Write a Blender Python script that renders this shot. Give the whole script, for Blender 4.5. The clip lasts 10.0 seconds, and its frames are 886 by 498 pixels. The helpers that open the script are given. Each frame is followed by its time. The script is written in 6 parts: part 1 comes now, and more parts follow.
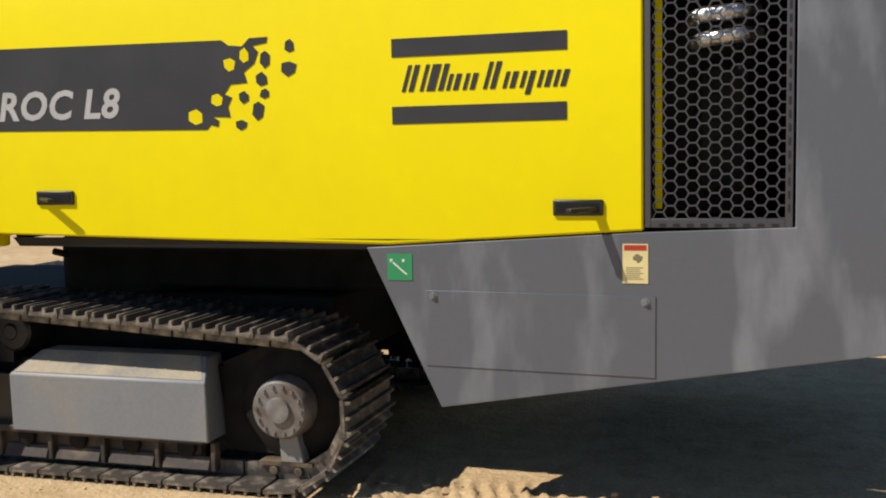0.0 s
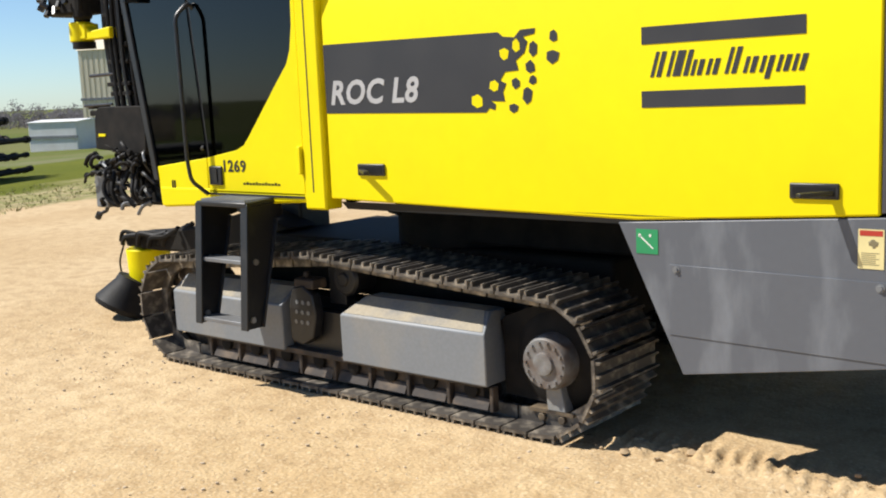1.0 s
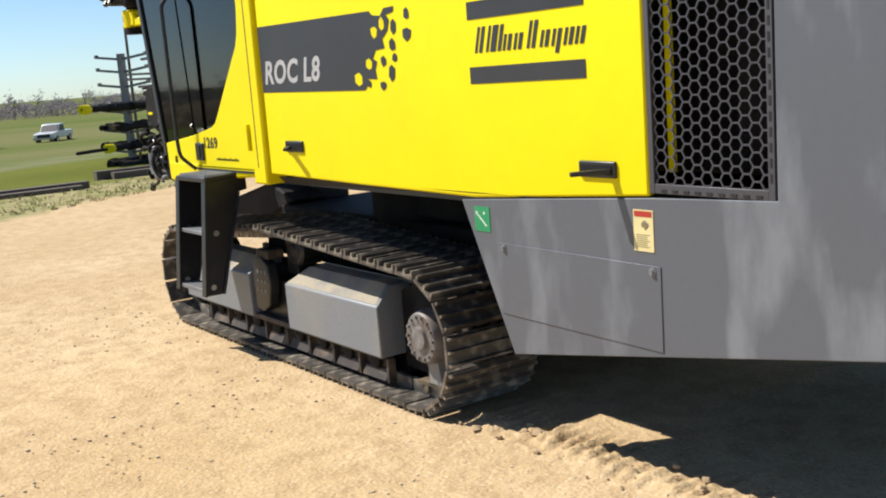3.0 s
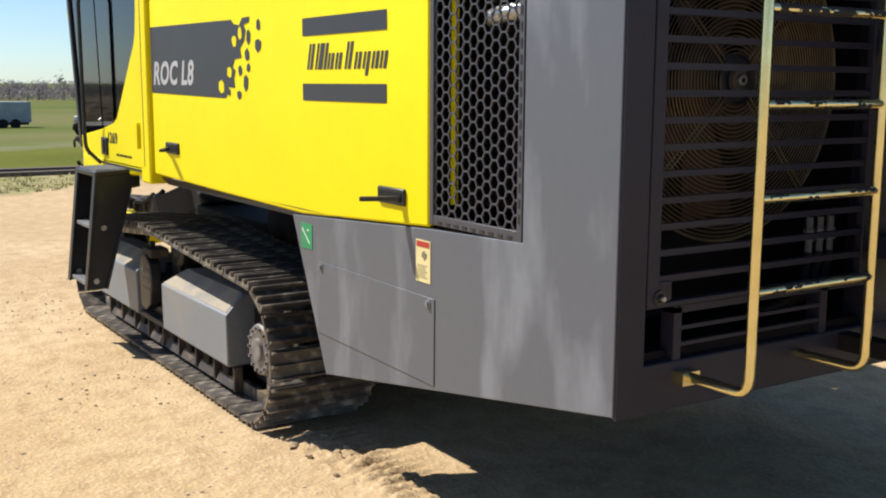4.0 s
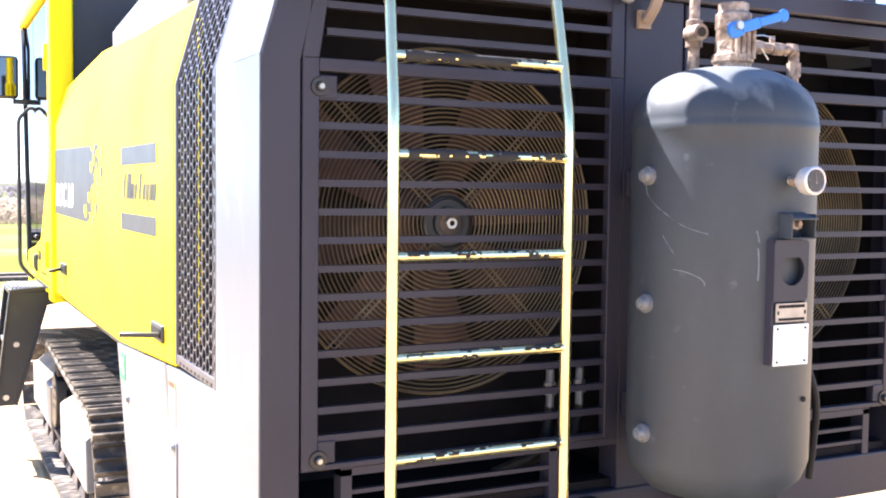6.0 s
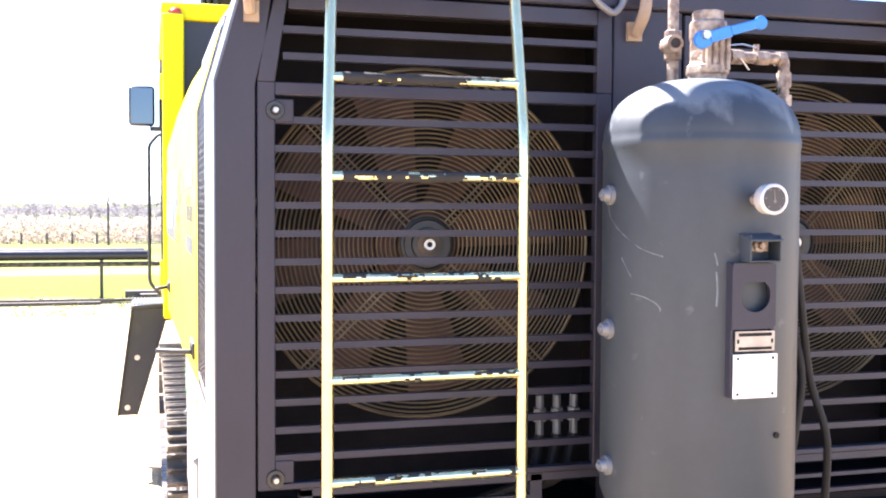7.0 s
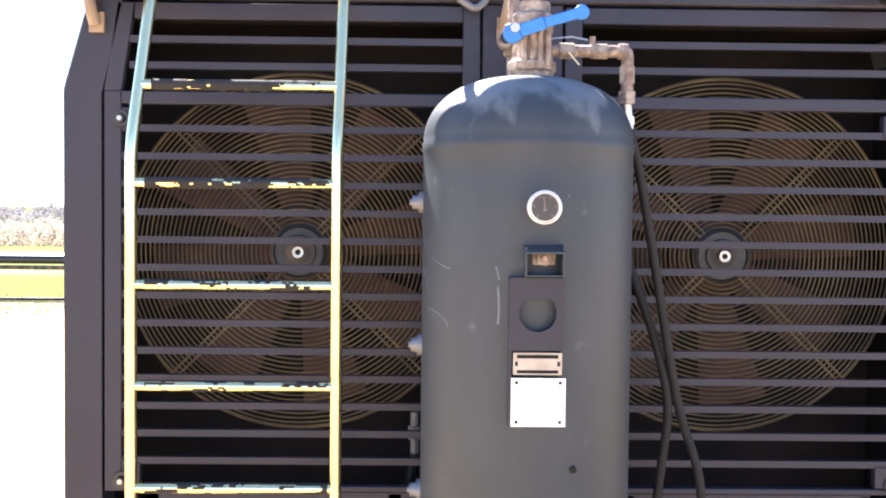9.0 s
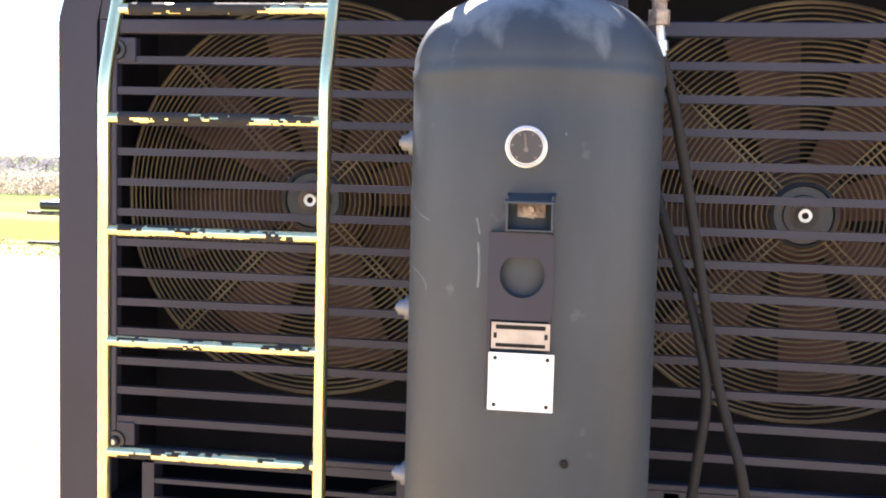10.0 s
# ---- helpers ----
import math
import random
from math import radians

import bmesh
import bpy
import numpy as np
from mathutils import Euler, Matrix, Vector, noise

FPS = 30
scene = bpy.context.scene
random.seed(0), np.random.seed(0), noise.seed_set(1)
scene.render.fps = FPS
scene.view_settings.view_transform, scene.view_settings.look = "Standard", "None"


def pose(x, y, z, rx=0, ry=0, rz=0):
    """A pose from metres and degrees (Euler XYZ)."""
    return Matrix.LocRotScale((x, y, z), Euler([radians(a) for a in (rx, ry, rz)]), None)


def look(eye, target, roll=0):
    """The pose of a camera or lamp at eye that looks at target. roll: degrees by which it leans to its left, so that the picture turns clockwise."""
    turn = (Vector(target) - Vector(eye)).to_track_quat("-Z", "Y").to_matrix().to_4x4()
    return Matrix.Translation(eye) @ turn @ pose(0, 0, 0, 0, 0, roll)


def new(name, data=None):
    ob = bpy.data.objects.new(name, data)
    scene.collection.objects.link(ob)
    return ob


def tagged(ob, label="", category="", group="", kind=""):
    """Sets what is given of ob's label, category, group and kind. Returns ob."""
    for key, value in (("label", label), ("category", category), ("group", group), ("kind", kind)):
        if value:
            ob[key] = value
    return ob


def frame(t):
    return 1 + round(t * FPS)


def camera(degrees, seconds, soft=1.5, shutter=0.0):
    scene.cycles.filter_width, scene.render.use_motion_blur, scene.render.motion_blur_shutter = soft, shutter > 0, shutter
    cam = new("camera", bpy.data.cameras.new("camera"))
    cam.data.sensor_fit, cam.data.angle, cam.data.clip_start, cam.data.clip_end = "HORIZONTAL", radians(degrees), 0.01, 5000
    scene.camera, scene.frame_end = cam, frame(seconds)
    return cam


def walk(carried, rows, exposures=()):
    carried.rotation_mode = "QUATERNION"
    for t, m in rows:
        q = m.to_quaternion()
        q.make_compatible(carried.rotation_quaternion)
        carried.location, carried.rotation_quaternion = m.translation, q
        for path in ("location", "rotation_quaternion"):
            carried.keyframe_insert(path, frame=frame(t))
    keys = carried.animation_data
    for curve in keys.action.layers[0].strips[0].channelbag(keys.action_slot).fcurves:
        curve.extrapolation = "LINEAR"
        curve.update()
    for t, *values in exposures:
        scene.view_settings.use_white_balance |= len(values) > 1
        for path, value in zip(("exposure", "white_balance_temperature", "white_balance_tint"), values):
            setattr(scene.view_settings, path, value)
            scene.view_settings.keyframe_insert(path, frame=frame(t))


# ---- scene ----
cam = camera(45.6, 10.0, soft=2.0)
PATH = [
    (0, (0.165, 0.061, 1.514), (-0.42, 1.963, 1.32), -1.2),
    (0.5, (0.669, 0.193, 1.786), (-0.325, 1.89, 1.421), -3.7),
    (1, (1.029, 0.058, 1.716), (-0.254, 1.564, 1.421), -2.5),
    (1.5, (1.475, 0.395, 1.575), (-0.058, 1.644, 1.275), -3.8),
    (2, (1.767, 0.682, 1.648), (0.215, 1.892, 1.291), -2.7),
    (2.2, (1.915, 0.75, 1.551), (0.328, 1.931, 1.258), -2.9),
    (3.3, (2.613, 1.575, 1.706), (0.985, 2.682, 1.353), -4.0),
    (3.5, (2.771, 1.641, 1.692), (1.149, 2.758, 1.347), -0.9),
    (4, (2.903, 2.197, 1.678), (1.244, 3.271, 1.37), 0.3),
    (4.5, (3.105, 2.501, 1.77), (1.401, 3.533, 1.597), -1.7),
    (5, (3.339, 2.829, 1.726), (1.612, 3.831, 1.61), 1.1),
    (5.5, (3.327, 3.141, 1.807), (1.557, 4.063, 1.667), 2.2),
    (5.7, (3.331, 3.25, 1.8), (1.565, 4.183, 1.683), 1.5),
    (6.8, (3.535, 3.874, 1.814), (1.639, 4.499, 1.704), -0.3),
    (7, (3.568, 4.027, 1.814), (1.645, 4.569, 1.73), 0.3),
    (7.5, (3.642, 4.289, 1.833), (1.7, 4.764, 1.764), -0.8),
    (8, (3.78, 4.614, 1.851), (1.809, 4.952, 1.813), 0.0),
    (8.5, (3.729, 4.923, 1.824), (1.745, 5.17, 1.778), 1.6),
    (9, (3.624, 5.199, 1.823), (1.625, 5.23, 1.749), 0.6),
    (9.5, (3.506, 5.48, 1.811), (1.521, 5.262, 1.697), 1.6),
    (10, (3.233, 5.595, 1.793), (1.263, 5.287, 1.637), 1.5),
]
EXPOSURES = [(0.0, 0.12, 6850, 12), (0.45, 0.34, 6500, 10), (0.6, 0.4, 6500, 10), (1.3, 0.6, 6500, 10), (4.5, 0.55, 6500, 12), (5.0, 0.85, 6450, 13), (5.2, 1.4, 6400, 14),
             (5.5, 2.0, 6300, 18), (5.8, 2.5, 6250, 20), (7.0, 3.0, 6250, 22), (8.5, 2.93, 6300, 20), (10.0, 2.75, 6600, 18)]
walk(cam, [(t, look(eye, target, roll)) for t, eye, target, roll in PATH], EXPOSURES)

# ---- light ----
SUN = Vector((0.68, 0.485, -1.0)).normalized()
world = bpy.data.worlds.new("sky")
scene.world = world
world.use_nodes = True
wn = world.node_tree
sky = wn.nodes.new("ShaderNodeTexSky")
sky.sky_type, sky.sun_disc = "NISHITA", False
sky.sun_elevation = math.asin(-SUN.z)
sky.sun_rotation = math.atan2(-SUN.x, -SUN.y)
sky.air_density, sky.dust_density, sky.ozone_density = 0.8, 0.2, 2.0
tone = wn.nodes.new("ShaderNodeMix")
tone.data_type, tone.blend_type = "RGBA", "MULTIPLY"
tone.inputs[0].default_value, tone.inputs[7].default_value = 1.0, (0.86, 1.0, 1.12, 1.0)
wn.links.new(sky.outputs[0], tone.inputs[6])
wn.links.new(tone.outputs[2], wn.nodes["Background"].inputs[0])
wn.nodes["Background"].inputs[1].default_value = 0.079
sun = new("sun", bpy.data.lights.new("sun", "SUN"))
sun.data.energy, sun.data.angle, sun.data.color = 5.0, radians(0.53), (1.0, 0.96, 0.89)
sun.matrix_world = look((-20, -15, 30), Vector((-20, -15, 30)) + SUN)


# ---- materials ----
def mat(name, colour, rough=0.5, metal=0.0, second=None, scale=6.0, amount=0.5, stretch=(1, 1, 1), fine=80.0,
        grain=0.12, bump=0.0, bump_scale=60.0, coat=0.0, spread=0.0, sharp=(0.35, 0.65)):
    """A painted, metal or earthen surface: base colour, stains of a second colour, fine grain, relief."""
    m = bpy.data.materials.new(name)
    m.use_nodes = True
    n, l = m.node_tree.nodes, m.node_tree.links
    b = n["Principled BSDF"]
    co = n.new("ShaderNodeTexCoord")
    mp = n.new("ShaderNodeMapping")
    mp.inputs["Scale"].default_value = stretch
    l.new(co.outputs["Object"], mp.inputs["Vector"])
    big = n.new("ShaderNodeTexNoise")
    big.inputs["Scale"].default_value, big.inputs["Detail"].default_value = scale, 6.0
    l.new(mp.outputs[0], big.inputs["Vector"])
    ramp = n.new("ShaderNodeMapRange")
    ramp.inputs[1].default_value, ramp.inputs[2].default_value = sharp
    ramp.inputs[3].default_value, ramp.inputs[4].default_value = 0.0, amount
    l.new(big.outputs["Fac"], ramp.inputs[0])
    mix = n.new("ShaderNodeMix")
    mix.data_type = "RGBA"
    mix.inputs[6].default_value = (*colour, 1)
    mix.inputs[7].default_value = (*(second or tuple(c * 0.75 for c in colour)), 1)
    l.new(ramp.outputs[0], mix.inputs[0])
    small = n.new("ShaderNodeTexNoise")
    small.inputs["Scale"].default_value, small.inputs["Detail"].default_value = fine, 3.0
    l.new(co.outputs["Object"], small.inputs["Vector"])
    val = n.new("ShaderNodeMapRange")
    val.inputs[3].default_value, val.inputs[4].default_value = 1.0 - grain, 1.0 + grain
    l.new(small.outputs["Fac"], val.inputs[0])
    hsv = n.new("ShaderNodeHueSaturation")
    l.new(mix.outputs[2], hsv.inputs["Color"])
    if spread:
        info = n.new("ShaderNodeObjectInfo")
        rnd = n.new("ShaderNodeMapRange")
        rnd.inputs[3].default_value, rnd.inputs[4].default_value = 1.0 - spread, 1.0 + spread
        l.new(info.outputs["Random"], rnd.inputs[0])
        mul = n.new("ShaderNodeMath")
        mul.operation = "MULTIPLY"
        l.new(val.outputs[0], mul.inputs[0])
        l.new(rnd.outputs[0], mul.inputs[1])
        l.new(mul.outputs[0], hsv.inputs["Value"])
    else:
        l.new(val.outputs[0], hsv.inputs["Value"])
    l.new(hsv.outputs[0], b.inputs["Base Color"])
    rr = n.new("ShaderNodeMapRange")
    rr.inputs[3].default_value, rr.inputs[4].default_value = max(0.03, rough - 0.08), min(1.0, rough + 0.1)
    l.new(big.outputs["Fac"], rr.inputs[0])
    l.new(rr.outputs[0], b.inputs["Roughness"])
    b.inputs["Metallic"].default_value = metal
    b.inputs["Coat Weight"].default_value = coat
    if bump:
        bn = n.new("ShaderNodeTexNoise")
        bn.inputs["Scale"].default_value, bn.inputs["Detail"].default_value = bump_scale, 5.0
        l.new(co.outputs["Object"], bn.inputs["Vector"])
        bp = n.new("ShaderNodeBump")
        bp.inputs["Strength"].default_value, bp.inputs["Distance"].default_value = 1.0, bump
        l.new(bn.outputs["Fac"], bp.inputs["Height"])
        l.new(bp.outputs[0], b.inputs["Normal"])
    return m


YELLOW = mat("yellow_paint", (0.80, 0.675, 0.001), 0.5, 0, (0.75, 0.62, 0.002), 2.0, 0.5, fine=14, grain=0.03)
YELLOW.node_tree.nodes["Principled BSDF"].inputs["Specular IOR Level"].default_value = 0.17
GREY = mat("grey_paint", (0.100, 0.109, 0.126), 0.40, 0, (0.19, 0.205, 0.226), 5.0, 0.85, (1.0, 1.0, 0.32), 30, 0.06,
           sharp=(0.50, 0.66), bump=0.0004, bump_scale=8)
MESH = mat("grey_grille_paint", (0.058, 0.058, 0.068), 0.45, 0, (0.05, 0.048, 0.05), 6, 0.6, fine=60, grain=0.1)
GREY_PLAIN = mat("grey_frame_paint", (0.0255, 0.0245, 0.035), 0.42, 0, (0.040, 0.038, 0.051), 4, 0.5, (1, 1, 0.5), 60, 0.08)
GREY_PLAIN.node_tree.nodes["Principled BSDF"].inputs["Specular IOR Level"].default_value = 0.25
TANK = mat("tank_paint", (0.029, 0.037, 0.045), 0.5, 0, (0.048, 0.058, 0.068), 3.2, 1.0, (1, 1, 0.35), 40, 0.08,
           sharp=(0.40, 0.70), bump=0.0006, bump_scale=6)
TANK.node_tree.nodes["Principled BSDF"].inputs["Specular IOR Level"].default_value = 0.3


def pale_top(m, level, colour):
    """Paler colour on the domed top, running down in uneven tongues, and a few scuffed patches."""
    n, l = m.node_tree.nodes, m.node_tree.links
    b = n["Principled BSDF"]
    was = b.inputs["Base Color"].links[0].from_socket
    co = n.new("ShaderNodeTexCoord")
    sep = n.new("ShaderNodeSeparateXYZ")
    l.new(co.outputs["Object"], sep.inputs[0])
    edge = n.new("ShaderNodeTexNoise")
    edge.inputs["Scale"].default_value, edge.inputs["Detail"].default_value = 9.0, 6.0
    mp = n.new("ShaderNodeMapping")
    mp.inputs["Scale"].default_value = (1.0, 1.0, 0.5)
    l.new(co.outputs["Object"], mp.inputs["Vector"])
    l.new(mp.outputs[0], edge.inputs["Vector"])
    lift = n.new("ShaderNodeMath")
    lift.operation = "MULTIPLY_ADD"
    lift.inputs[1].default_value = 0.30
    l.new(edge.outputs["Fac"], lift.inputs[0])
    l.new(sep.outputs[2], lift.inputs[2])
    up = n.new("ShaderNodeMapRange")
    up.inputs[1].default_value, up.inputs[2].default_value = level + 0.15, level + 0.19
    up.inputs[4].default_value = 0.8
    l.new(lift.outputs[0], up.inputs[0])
    scuff = n.new("ShaderNodeTexNoise")
    scuff.inputs["Scale"].default_value, scuff.inputs["Detail"].default_value = 13.0, 8.0
    l.new(co.outputs["Object"], scuff.inputs["Vector"])
    few = n.new("ShaderNodeMapRange")
    few.inputs[1].default_value, few.inputs[2].default_value, few.inputs[4].default_value = 0.66, 0.72, 0.35
    l.new(scuff.outputs["Fac"], few.inputs[0])
    most = n.new("ShaderNodeMath")
    most.operation = "MAXIMUM"
    l.new(up.outputs[0], most.inputs[0])
    l.new(few.outputs[0], most.inputs[1])
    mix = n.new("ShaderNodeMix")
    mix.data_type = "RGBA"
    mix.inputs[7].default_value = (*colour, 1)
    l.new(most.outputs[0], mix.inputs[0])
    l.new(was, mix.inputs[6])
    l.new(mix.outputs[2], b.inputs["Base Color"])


pale_top(TANK, 2.055, (0.125, 0.142, 0.15))
DECAL = mat("dark_decal_film", (0.028, 0.028, 0.031), 0.45, 0, (0.04, 0.04, 0.042), 5, 0.4, grain=0.05)
LETTER = mat("pale_decal_film", (0.45, 0.45, 0.45), 0.5, 0, grain=0.05)
BLACK = mat("black_plastic", (0.012, 0.012, 0.013), 0.42, 0, (0.03, 0.028, 0.026), 8, 0.5)
BLACKSTEEL = mat("black_painted_steel", (0.013, 0.013, 0.014), 0.38, 0, (0.05, 0.045, 0.04), 9, 0.5, sharp=(0.55, 0.75))
DARK = mat("dark_greasy_steel", (0.011, 0.0105, 0.010), 0.7, 0, (0.03, 0.026, 0.022), 7, 0.6, bump=0.002, bump_scale=20)
DARK.node_tree.nodes["Principled BSDF"].inputs["Specular IOR Level"].default_value = 0.12
RUST = mat("worn_track_steel", (0.042, 0.032, 0.024), 0.62, 0.25, (0.17, 0.125, 0.075), 9, 0.85, (1, 1, 1), 90, 0.25,
           bump=0.002, bump_scale=50, spread=0.3, sharp=(0.45, 0.62))
SHOE = mat("worn_track_shoe_steel", (0.080, 0.070, 0.060), 0.45, 0.25, (0.36, 0.31, 0.24), 12, 0.75, fine=90, grain=0.25,
           bump=0.0015, bump_scale=60, spread=0.3, sharp=(0.48, 0.66))
BROWN = mat("dirty_brown_frame_steel", (0.034, 0.025, 0.019), 0.65, 0, (0.15, 0.105, 0.065), 6, 0.7, fine=70, grain=0.2,
            bump=0.002, bump_scale=30, sharp=(0.48, 0.66))
PALE = mat("dusty_light_grey_steel", (0.185, 0.20, 0.215), 0.5, 0, (0.27, 0.245, 0.20), 3, 0.5, (1, 1, 0.5), 50, 0.15,
           sharp=(0.46, 0.66), bump=0.0008, bump_scale=15)
DUST = mat("dry_tan_dust", (0.33, 0.285, 0.21), 0.95, 0, (0.22, 0.21, 0.19), 5, 0.9, fine=60, grain=0.2, bump=0.001, bump_scale=80, sharp=(0.42, 0.6))
HUB = mat("dusty_hub_steel", (0.20, 0.20, 0.195), 0.5, 0.1, (0.10, 0.065, 0.045), 12, 0.8, fine=60, grain=0.12)
ZINC = mat("yellow_zinc_plated_tube", (0.77, 0.69, 0.38), 0.17, 0.95, (0.64, 0.54, 0.24), 14, 0.5, fine=120, grain=0.1)
GRIT = mat("worn_grip_tape", (0.012, 0.012, 0.012), 0.85, 0, (0.03, 0.028, 0.025), 30, 0.5, bump=0.001, bump_scale=300)
STEEL = mat("bare_steel", (0.5, 0.5, 0.5), 0.35, 0.9, (0.3, 0.27, 0.22), 20, 0.5)
BRASS = mat("dull_brass", (0.36, 0.29, 0.22), 0.55, 0.4, (0.11, 0.07, 0.055), 34, 0.9, fine=90, grain=0.3, bump=0.004, bump_scale=90)
WIRE = mat("tan_guard_wire", (0.23, 0.18, 0.10), 0.5, 0.3, (0.08, 0.06, 0.04), 5, 0.8)
BLADE = mat("brown_fan_blade", (0.10, 0.055, 0.048), 0.55, 0, (0.04, 0.026, 0.024), 6, 0.7)
BLADE.node_tree.nodes["Principled BSDF"].inputs["Specular IOR Level"].default_value = 0.2
BLUE = mat("blue_lever_vinyl", (0.02, 0.17, 0.52), 0.4, 0, (0.015, 0.13, 0.42), 30, 0.4)
GREEN = mat("green_sticker", (0.02, 0.27, 0.10), 0.5, 0, grain=0.03)
CREAM = mat("pale_yellow_sticker", (0.72, 0.62, 0.30), 0.5, 0, grain=0.03)
RED = mat("red_sticker", (0.45, 0.035, 0.02), 0.5, 0, grain=0.03)
WHITE = mat("white_plate", (0.75, 0.75, 0.72), 0.4, 0, (0.62, 0.6, 0.55), 20, 0.4)
PLATE = mat("etched_plate", (0.36, 0.33, 0.29), 0.4, 0.4, (0.25, 0.2, 0.17), 30, 0.5)
PIPE = mat("black_drill_pipe", (0.012, 0.0115, 0.011), 0.75, 0, (0.06, 0.05, 0.04), 5, 0.6, (1, 3, 3), sharp=(0.5, 0.7))
PIPE.node_tree.nodes["Principled BSDF"].inputs["Specular IOR Level"].default_value = 0.15
RUBBER = mat("black_rubber", (0.011, 0.011, 0.012), 0.6, 0, (0.022, 0.02, 0.018), 12, 0.5)
RUBBER.node_tree.nodes["Principled BSDF"].inputs["Specular IOR Level"].default_value = 0.2
FOIL = mat("crumpled_heat_foil", (0.75, 0.75, 0.75), 0.3, 1.0, (0.5, 0.5, 0.5), 20, 0.5, bump=0.02, bump_scale=22)
CORE = mat("cooler_core", (0.009, 0.008, 0.009), 0.8, 0, (0.026, 0.021, 0.02), 5, 0.5)
CORE.node_tree.nodes["Principled BSDF"].inputs["Specular IOR Level"].default_value = 0.1
ORANGE = mat("orange_beacon_lens", (0.75, 0.09, 0.01), 0.25, 0, (0.6, 0.06, 0.01), 10, 0.4)
LENS = mat("work_lamp_lens", (0.75, 0.72, 0.62), 0.2, 0, (0.6, 0.57, 0.5), 30, 0.5)
TAN = mat("tan_conduit", (0.30, 0.22, 0.14), 0.55, 0, (0.18, 0.12, 0.08), 20, 0.6)
HOOD = mat("silver_grey_hood", (0.22, 0.21, 0.22), 0.35, 0, (0.3, 0.28, 0.27), 3, 0.5)
SIDING = mat("beige_ribbed_siding", (0.64, 0.57, 0.42), 0.55, 0, (0.53, 0.47, 0.35), 0.5, 0.5, (1, 1, 0.3), 3, 0.06)
WHITESHEET = mat("white_ribbed_sheet", (0.72, 0.72, 0.71), 0.5, 0, (0.6, 0.58, 0.54), 0.6, 0.5, (1, 1, 0.3), 3, 0.06)
CARWHITE = mat("white_car_paint", (0.72, 0.74, 0.76), 0.25, 0, grain=0.03, coat=0.4)
GALV = mat("galvanised_grey_steel", (0.20, 0.21, 0.22), 0.5, 0.3, (0.12, 0.11, 0.10), 5, 0.5)
WOOD = mat("weathered_timber", (0.13, 0.10, 0.075), 0.8, 0, (0.07, 0.055, 0.042), 4, 0.7, (1, 8, 8), 40, 0.2, bump=0.004)
BARK = mat("grey_brown_bark", (0.13, 0.10, 0.085), 0.9, 0, (0.07, 0.055, 0.045), 6, 0.6, bump=0.01)
TWIG = mat("bare_twigs_and_buds", (0.27, 0.245, 0.26), 0.9, 0, (0.19, 0.18, 0.175), 0.15, 0.7, fine=1.5, grain=0.2)
SCRUB = mat("pale_scrub_leaves", (0.36, 0.30, 0.24), 0.9, 0, (0.46, 0.38, 0.30), 0.3, 0.7, fine=2, grain=0.25)
for leafy in (TWIG, SCRUB):
    nn, ll = leafy.node_tree.nodes, leafy.node_tree.links
    thru, both = nn.new("ShaderNodeBsdfTranslucent"), nn.new("ShaderNodeMixShader")
    both.inputs[0].default_value = 0.5
    ll.new(nn["Hue/Saturation/Value"].outputs[0] if "Hue/Saturation/Value" in nn else nn["Hue Saturation Value"].outputs[0], thru.inputs["Color"])
    ll.new(nn["Principled BSDF"].outputs[0], both.inputs[1])
    ll.new(thru.outputs[0], both.inputs[2])
    ll.new(both.outputs[0], nn["Material Output"].inputs["Surface"])
BLADEGRASS = mat("grass_blades", (0.25, 0.25, 0.07), 0.8, 0, (0.40, 0.33, 0.17), 0.6, 0.8, fine=8, grain=0.25)
PEBBLE = mat("tan_pebbles", (0.56, 0.45, 0.31), 0.85, 0, (0.42, 0.33, 0.23), 3, 0.8, fine=20, grain=0.25)
CLOD = mat("dry_clods", (0.42, 0.30, 0.17), 0.9, 0, (0.30, 0.21, 0.12), 4, 0.8, fine=30, grain=0.25, bump=0.004)


def glass(name, colour, rough=0.02, alpha_mix=0.75):
    """Tinted pane: mostly dark clear glass with a sharp reflection."""
    m = bpy.data.materials.new(name)
    m.use_nodes = True
    n, l = m.node_tree.nodes, m.node_tree.links
    n.remove(n["Principled BSDF"])
    clear, gloss, mx, fr = (n.new("ShaderNodeBsdfTransparent"), n.new("ShaderNodeBsdfGlossy"),
                            n.new("ShaderNodeMixShader"), n.new("ShaderNodeFresnel"))
    clear.inputs[0].default_value = (*colour, 1)
    gloss.inputs["Roughness"].default_value = rough
    fr.inputs[0].default_value = alpha_mix
    l.new(fr.outputs[0], mx.inputs[0])
    l.new(clear.outputs[0], mx.inputs[1])
    l.new(gloss.outputs[0], mx.inputs[2])
    l.new(mx.outputs[0], n["Material Output"].inputs[0])
    return m


TINT = glass("smoked_glass", (0.08, 0.085, 0.095), 0.03, 1.5)
CLEAR = glass("dial_glass", (0.9, 0.9, 0.9), 0.02, 1.4)
MIRROR = mat("mirror_back_black", (0.02, 0.02, 0.022), 0.35, 0, grain=0.05)


